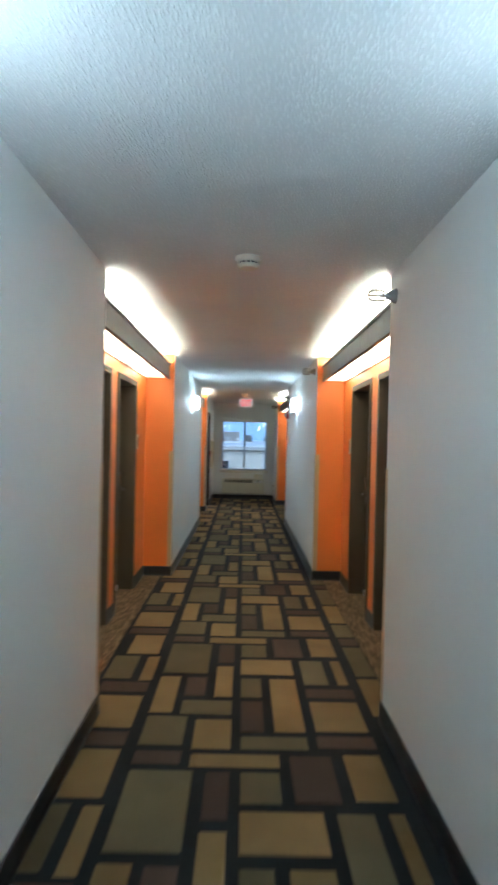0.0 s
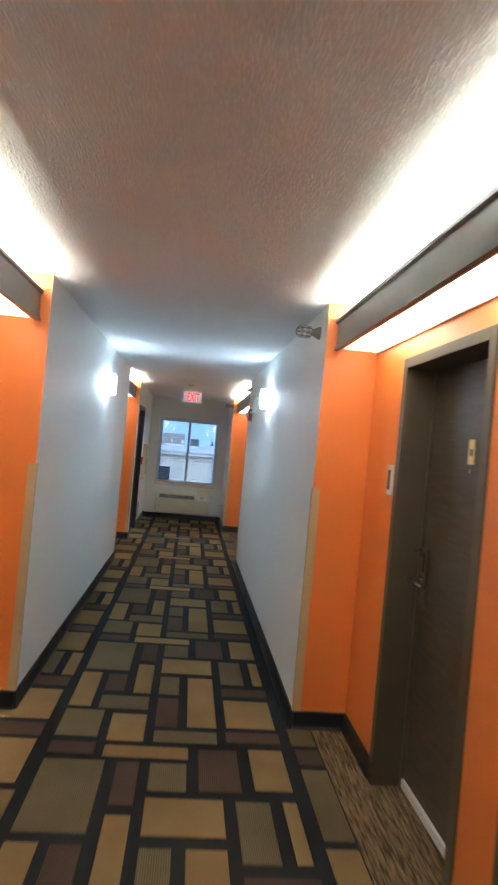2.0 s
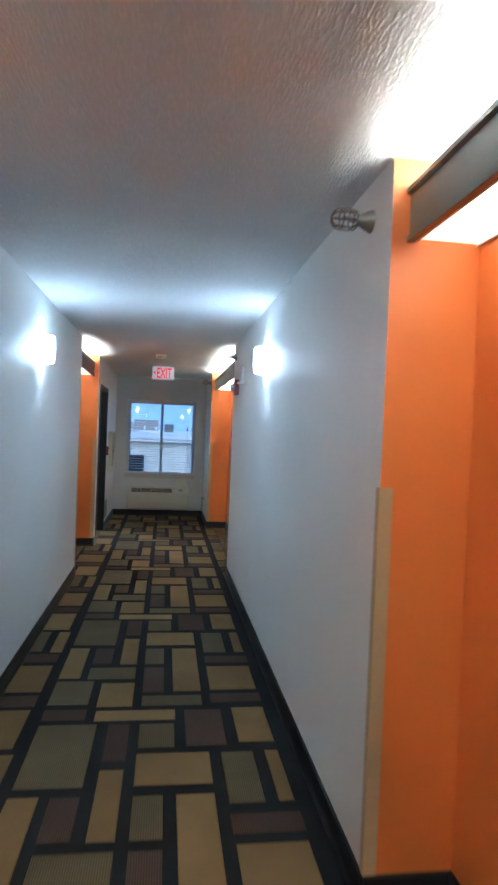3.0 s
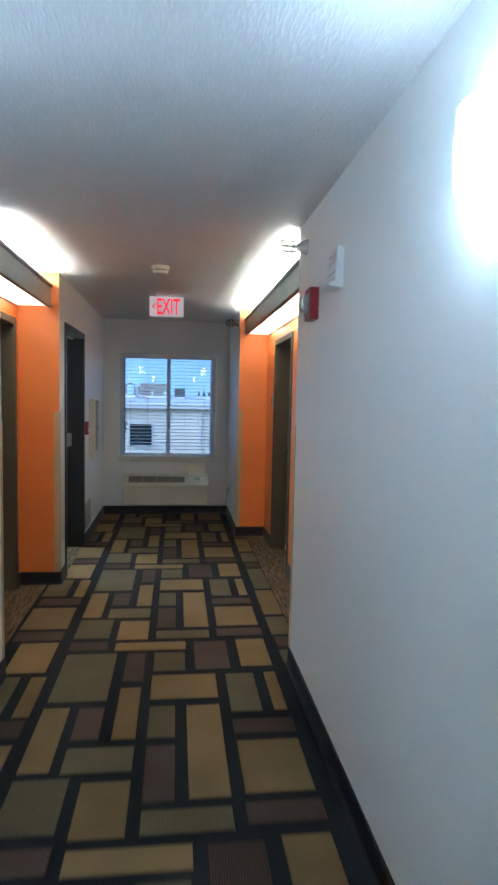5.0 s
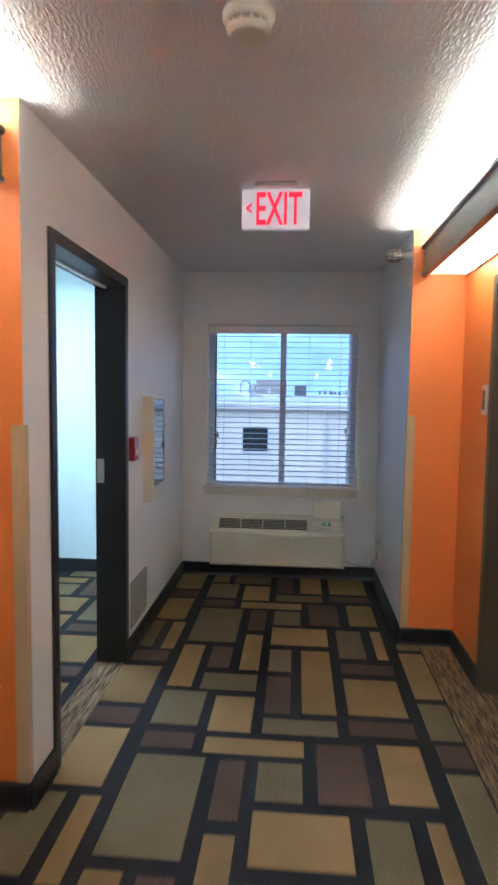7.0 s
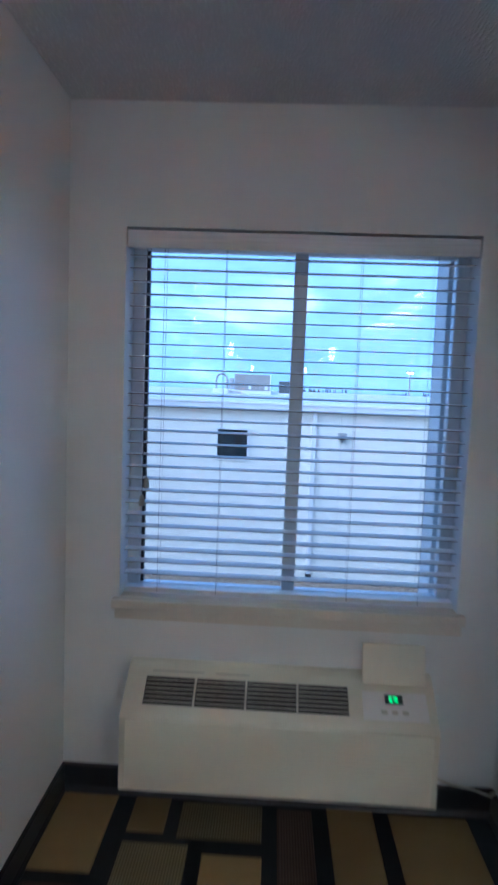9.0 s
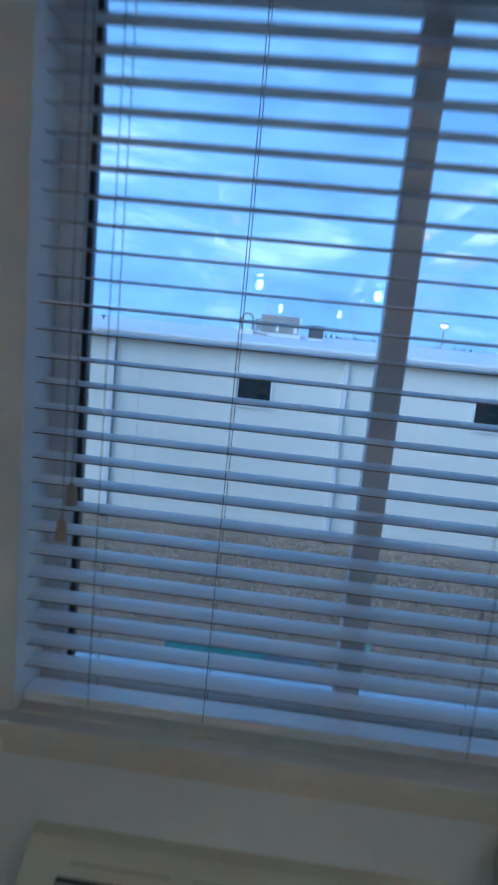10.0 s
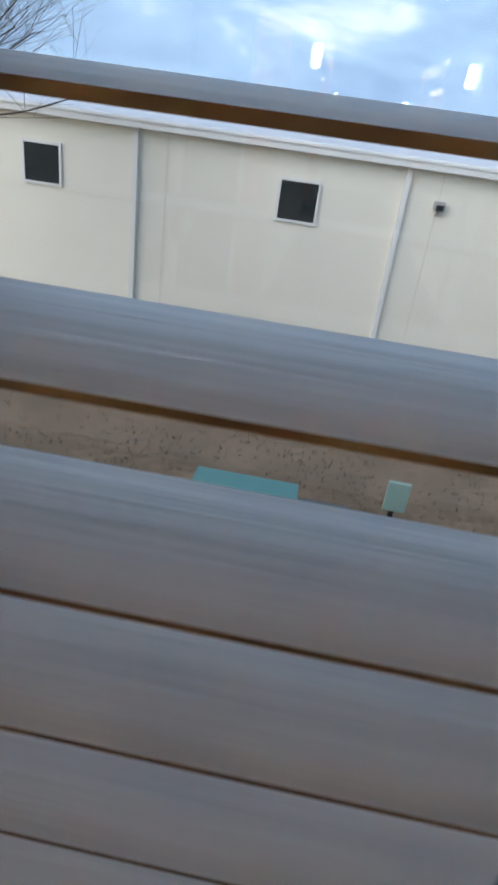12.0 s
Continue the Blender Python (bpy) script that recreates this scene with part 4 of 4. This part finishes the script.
part("hood", B((-0.19, 0.02, 0.051, 0.19, 0.43, 0.38), bevel=0.015), DARK_METAL, ru2)
rv = thing("roof_pipe_vent", "thin vent pipe on the roof", "vent pipe", (-5.07, YB + 3.0, RZ))
bm = bmesh.new()
rod(bm, (0, 0, -0.05), (0, 0, 0.07), 0.018, seg=8)
lathe(bm, (0, 0, 0.07), (0, 0, 1), [(0.06, 0), (0.06, 0.03), (0.02, 0.06)], 10)
part("pipe", bm, DARK_METAL, rv)

pad = thing("concrete_pad", "grey concrete pad set in the ground beside a bench", "concrete pad", (0.55, 20.75, GZ))
part("slab", B((-0.36, -0.28, -0.1, 0.36, 0.28, 0.09), bevel=0.015), SLATE, pad)
bn = thing("garden_bench", "pale teal backless bench on the bare ground", "bench", (-0.47, 20.62, GZ))
part("seat", B((-0.66, -0.19, 0.37, 0.66, 0.19, 0.42), bevel=0.012), TEAL, bn)
part("front_board", B((-0.66, -0.19, 0.06, 0.66, -0.16, 0.369), bevel=0.005), TEAL, bn)
for x in (-0.52, 0.52):
    part("leg", B((x - 0.05, -0.155, 0, x + 0.05, 0.16, 0.369)), TEAL, bn)
sg = thing("utility_marker", "pale green marker plate on a dark post", "marker post", (1.36, 20.6, GZ))
part("post", B((-0.04, -0.025, 0, 0.02, 0.025, 0.42)), DARK, sg)
part("plate", B((-0.12, -0.03, 0.4205, 0.15, 0.03, 0.82), bevel=0.012), PALE_TEAL, sg, "pale green marker plate")
# loose stones and clods along the building
gv = paint("brown_gravel", (0.33, 0.26, 0.19), 0.95, 0.55, 7, 0, 20)
verts, faces = [], []
rg = random.Random(11)
for _ in range(14000):
    x, y = rg.uniform(-9, 9), YB - 0.02 - 3.4 * rg.random() ** 1.5
    s, a = rg.uniform(0.015, 0.055), rg.uniform(0, 6.28)
    k = len(verts)
    for i in range(4):
        q = a + 1.57 * i + rg.uniform(-0.3, 0.3)
        verts.append((x + s * math.cos(q), y + s * math.sin(q), GZ - 0.005))
    verts.append((x + rg.uniform(-0.3, 0.3) * s, y + rg.uniform(-0.3, 0.3) * s, GZ + s * rg.uniform(0.4, 0.8)))
    faces += [(k, k + 1, k + 4), (k + 1, k + 2, k + 4), (k + 2, k + 3, k + 4), (k + 3, k, k + 4)]
me = bpy.data.meshes.new("gravel")
me.from_pydata(verts, [], faces)
me.materials.append(gv)
tagged(new("gravel", me), "brown gravel and clods along the building", "gravel", kind="stuff")

# dead grass tufts
gm = paint("dead_grass", (0.20, 0.155, 0.095), 0.9, 0.3, 4, 0, 20)
verts, faces = [], []
rg = random.Random(5)
for _ in range(11000):
    x, y = rg.uniform(-8, 8), rg.uniform(16.5, YB - 0.8)
    if noise.noise(Vector((x * 0.7, y * 0.7, 0))) < rg.uniform(-0.5, 0.4):
        continue
    for _ in range(3):
        a = rg.uniform(0, 6.28)
        h, s = rg.uniform(0.02, 0.07), rg.uniform(0.02, 0.06)
        k = len(verts)
        verts += [(x, y, GZ - 0.01), (x + 0.015 * math.cos(a + 1.5), y + 0.015 * math.sin(a + 1.5), GZ - 0.01), (x + s * math.cos(a), y + s * math.sin(a), GZ + h)]
        faces.append((k, k + 1, k + 2))
me = bpy.data.meshes.new("dead_grass")
me.from_pydata(verts, [], faces)
me.materials.append(gm)
tagged(new("dead_grass", me), "short dead brown grass over bare soil", "grass", kind="stuff")


# bare tree
def taper(bm, p, q, r0, r1, seg):
    """A thin tapered stem from p to q, open at both ends."""
    turn = (q - p).to_track_quat("Z", "Y").to_matrix()
    ring = [turn @ Vector((math.cos(2 * math.pi * i / seg), math.sin(2 * math.pi * i / seg), 0)) for i in range(seg)]
    a, b = [bm.verts.new(p + v * r0) for v in ring], [bm.verts.new(q + v * r1) for v in ring]
    for i in range(seg):
        bm.faces.new((a[i], a[(i + 1) % seg], b[(i + 1) % seg], b[i]))


def tree(at, seed, clear, radius, height):
    """clear: the bare trunk; the crown fills an egg of that radius up to the height."""
    t = thing("bare_tree", "leafless winter tree with fine upswept twigs", "tree", at)
    rg = random.Random(seed)
    trunk, limbs, twigs = bmesh.new(), bmesh.new(), bmesh.new()
    mid, half = (clear + height) / 2, (height - clear) / 2

    def grow(p, d, length, r, level):
        bm = trunk if level == 0 else limbs if level < 3 else twigs
        steps = 3
        for k in range(steps):
            d = (d + Vector((rg.uniform(-0.16, 0.16), rg.uniform(-0.16, 0.16), rg.uniform(-0.04, 0.16)))).normalized()
            q = p + d * length / steps
            if level > 0 and (q.x / radius) ** 2 + (q.y / radius) ** 2 + ((q.z - mid) / half) ** 2 > 1 + 0.12 * rg.random():
                return
            r1 = r * (0.86 if level else 0.93)
            taper(bm, p, q, r, r1, 8 if level < 2 else 4 if level < 3 else 3)
            p, r = q, r1
            if level < 5 and (level > 0 or k == 2):
                for _ in range(12 if level == 0 else 3 if level == 2 else 2 if level < 4 else 1):
                    a = rg.uniform(0, 6.28)
                    out = Vector((math.cos(a), math.sin(a), rg.uniform(-0.15, 0.5)))
                    nd = (d * rg.uniform(0.5, 1.0) + out * rg.uniform(0.55, 0.95)).normalized()
                    grow(p, nd, length * rg.uniform(0.55, 0.78) if level else 3.0 * rg.uniform(0.8, 1.1), r * rg.uniform(0.42, 0.55), level + 1)

    grow(Vector((0, 0, -0.05)), Vector((0.05, 0, 1)).normalized(), clear + 0.7, 0.075, 0)
    part("trunk", trunk, BARK, t, smooth=True)
    part("limbs", limbs, BARK, t)
    part("crown", twigs, BARK, t, "crown of fine bare twigs")


tree((-5.75, 22.6, GZ), 4, 2.7, 2.5, 8.8)

# far tree line and lot lamps beyond the roof
bm = bmesh.new()
rg = random.Random(9)
for i in range(420):
    x = rg.uniform(5, 140)
    h = rg.uniform(0.6, 1.8) * (1 + 0.5 * noise.noise(Vector((x * 0.06, 0, 0))))
    rod(bm, (x, 160 + rg.uniform(-5, 5), GZ - 8), (x + rg.uniform(-1, 1), 160, 0.3 + h), rg.uniform(0.5, 1.6), 0.1, seg=5)
tagged(part("far_tree_line", bm, paint("far_trees", (0.07, 0.06, 0.06), 1.0, 0.2, 0.2, 0, 3)), "distant bare tree line beyond the roof", "trees", kind="stuff")
lp = thing("street_lamp", "distant lit street lamp above the roof", "street lamp", (13.84, 75, GZ - 1.0))
bm = bmesh.new()
rod(bm, (0, 0, 0), (0, 0, 7.7), 0.11, 0.07)
part("pole", bm, UNIT_GREY, lp)
part("head", B((-0.35, -0.2, 7.7, 0.35, 0.2, 7.85), bevel=0.03), UNIT_GREY, lp)
part("lens", B((-0.25, -0.15, 7.62, 0.25, 0.15, 7.699)), glow("street_lamp_lens", (1, 0.85, 0.6), 30), lp)

# sky backdrop with cloud banks
m, n, l, b = nodes_of("evening_sky")
n.remove(b)
tc = n.new("ShaderNodeTexCoord")
mp = n.new("ShaderNodeMapping")
mp.inputs["Scale"].default_value = (0.009, 0.009, 0.024)
mp.inputs["Rotation"].default_value = (0, radians(8), 0)
l.new(tc.outputs["Object"], mp.inputs["Vector"])
nz = n.new("ShaderNodeTexNoise")
nz.inputs["Scale"].default_value = 1.0
nz.inputs["Detail"].default_value = 7
nz.inputs["Roughness"].default_value = 0.6
nz.inputs["Distortion"].default_value = 0.5
l.new(mp.outputs[0], nz.inputs["Vector"])
rp = n.new("ShaderNodeValToRGB")
e = rp.color_ramp.elements
e[0].position, e[0].color = 0.36, (0.19, 0.298, 0.49, 1)
e[1].position, e[1].color = 0.72, (0.62, 0.705, 0.84, 1)
mid = rp.color_ramp.elements.new(0.56)
mid.color = (0.27, 0.405, 0.60, 1)
l.new(nz.outputs[0], rp.inputs[0])
em = n.new("ShaderNodeEmission")
em.inputs["Strength"].default_value = 1.12
l.new(rp.outputs[0], em.inputs["Color"])
l.new(em.outputs[0], n["Material Output"].inputs["Surface"])
bm = bmesh.new()
R = 420.0
cols = []
for k in range(25):
    a = radians(20 + 140 * k / 24)
    cols.append((bm.verts.new((R * math.cos(a), R * math.sin(a), -90)), bm.verts.new((R * math.cos(a) * 0.9, R * math.sin(a) * 0.9, 330))))
for p, q in zip(cols, cols[1:]):
    bm.faces.new((p[0], q[0], q[1], p[1]))
structure(part("backdrop", bm, m), "cloudy blue evening sky", "sky")

# ---- carpet pieces ----
PERIOD, REF = 1.72, 6.216
PIECES = [
    ("t", 0.335, 0.678, 1.450, 1.712), ("t", -0.172, -0.045, 0.884, 1.395), ("b", 0.000, 0.122, 1.112, 1.385), ("t", 0.178, 0.285, 1.100, 1.580),
    ("o", 0.000, 0.285, 0.868, 1.045), ("o", -0.172, 0.047, 0.525, 0.838), ("t", 0.095, 0.288, 0.492, 0.805), ("b", -0.172, 0.052, 0.346, 0.465),
    ("t", 0.099, 0.522, 0.328, 0.443), ("o", -0.168, 0.122, 1.455, 2.012), ("b", 0.180, 0.288, 1.652, 2.003), ("o", 0.336, 0.460, 1.100, 1.378),
    ("b", 0.337, 0.460, 0.668, 1.040), ("t", 0.515, 0.678, 0.677, 1.377), ("o", 0.338, 0.675, 0.495, 0.622), ("o", 0.338, 0.514, 0.045, 0.284),
    ("b", 0.571, 0.770, 0.052, 0.434), ("o", 0.733, 0.886, 1.300, 1.705), ("t", 0.945, 1.010, 1.304, 1.710), ("b", 0.728, 1.018, 1.110, 1.231),
    ("t", 0.733, 1.010, 0.689, 1.049), ("b", 0.725, 1.018, 0.519, 0.637), ("t", 0.832, 1.010, 0.075, 0.453),
    ("t", -0.535, -0.238, 0.697, 1.090), ("b", -0.535, -0.238, 0.512, 0.649), ("t", -0.470, -0.245, 0.070, 0.471), ("o", -0.535, -0.360, 1.346, 1.744),
    ("t", -0.305, -0.225, 1.325, 1.735), ("b", -0.520, -0.230, 1.151, 1.292)]
SIDE = [("t", 1.075, 1.212, 0.878, 1.402), ("o", 1.075, 1.212, 0.515, 0.826), ("b", 1.080, 1.212, 0.321, 0.477), ("o", 1.080, 1.212, 1.452, 1.997)]
TONE = {"t": CARPET_TAN, "o": CARPET_OLIVE, "b": CARPET_BROWN}
floor_ob = bpy.data.objects["floor"]


def tile_bm(bm, x0, y0, x1, y1, z=0.0035):
    e = 0.004
    lo = [bm.verts.new((x, y, 0.0)) for x, y in ((x0, y0), (x1, y0), (x1, y1), (x0, y1))]
    hi = [bm.verts.new((x, y, z)) for x, y in ((x0 + e, y0 + e), (x1 - e, y0 + e), (x1 - e, y1 - e), (x0 + e, y1 - e))]
    for i in range(4):
        bm.faces.new((lo[i], lo[(i + 1) % 4], hi[(i + 1) % 4], hi[i]))
    bm.faces.new(hi)


def inside_bay(y0, y1, bays):
    return any(y0 < b and y1 > a for a, b in bays)


shared = {}
rest = {k: bmesh.new() for k in TONE}
for k in range(-6, 6):
    base = REF + k * PERIOD
    for i, (c, x0, x1, p0, p1) in enumerate(PIECES + SIDE):
        y0, y1 = base + p0, base + p1
        if y0 < Y0 + 0.02:
            continue
        x0c = x0
        if x0 < XL and not inside_bay(y0, y1, (BAY1L, BAY2L, STAIR)):
            x0c = XL + 0.012
        if x1 > XR:
            for a, b in (BAY1, BAY2):
                s0, s1 = max(y0, a + 0.012), min(y1, b - 0.012)
                if s1 - s0 > 0.03:
                    bm = bmesh.new()
                    tile_bm(bm, x0, s0 - base, x1, s1 - base)
                    ob = part("carpet_piece", bm, TONE[c], floor_ob)
                    ob.location = (0, base, 0)
            continue
        if y0 > YW - 0.03:
            continue
        y1 = min(y1, YW - 0.022)
        if y0 < 0.2:
            tile_bm(rest[c], x0c, y0, x1, y1)
            continue
        key = (i, round(x0c, 3), round(y1 - y0, 3))
        if key not in shared:
            bm = bmesh.new()
            tile_bm(bm, x0c, p0, x1, p0 + y1 - y0)
            shared[key] = mesh_of("carpet_piece", bm, TONE[c])
        ob = new("carpet_piece", shared[key])
        ob.parent = floor_ob
        ob.location = (0, base, 0)
for k, bm in rest.items():
    tagged(part("carpet_pieces", bm, TONE[k], floor_ob), kind="stuff")
# patchwork in the stair lobby
lobby = {k: bmesh.new() for k in TONE}
for k in range(2, 5):
    for c, x0, x1, p0, p1 in PIECES[:23]:
        a, b = x0 - 1.68, x1 - 1.68
        y0, y1 = REF + k * PERIOD + p0 + 0.4, REF + k * PERIOD + p1 + 0.4
        if y0 > 11.35 and y1 < YW - 0.04 and b < XL - TH - 0.01:
            tile_bm(lobby[c], a, y0, b, y1)
for k, bm in lobby.items():
    tagged(part("carpet_pieces", bm, TONE[k], floor_ob), kind="stuff")
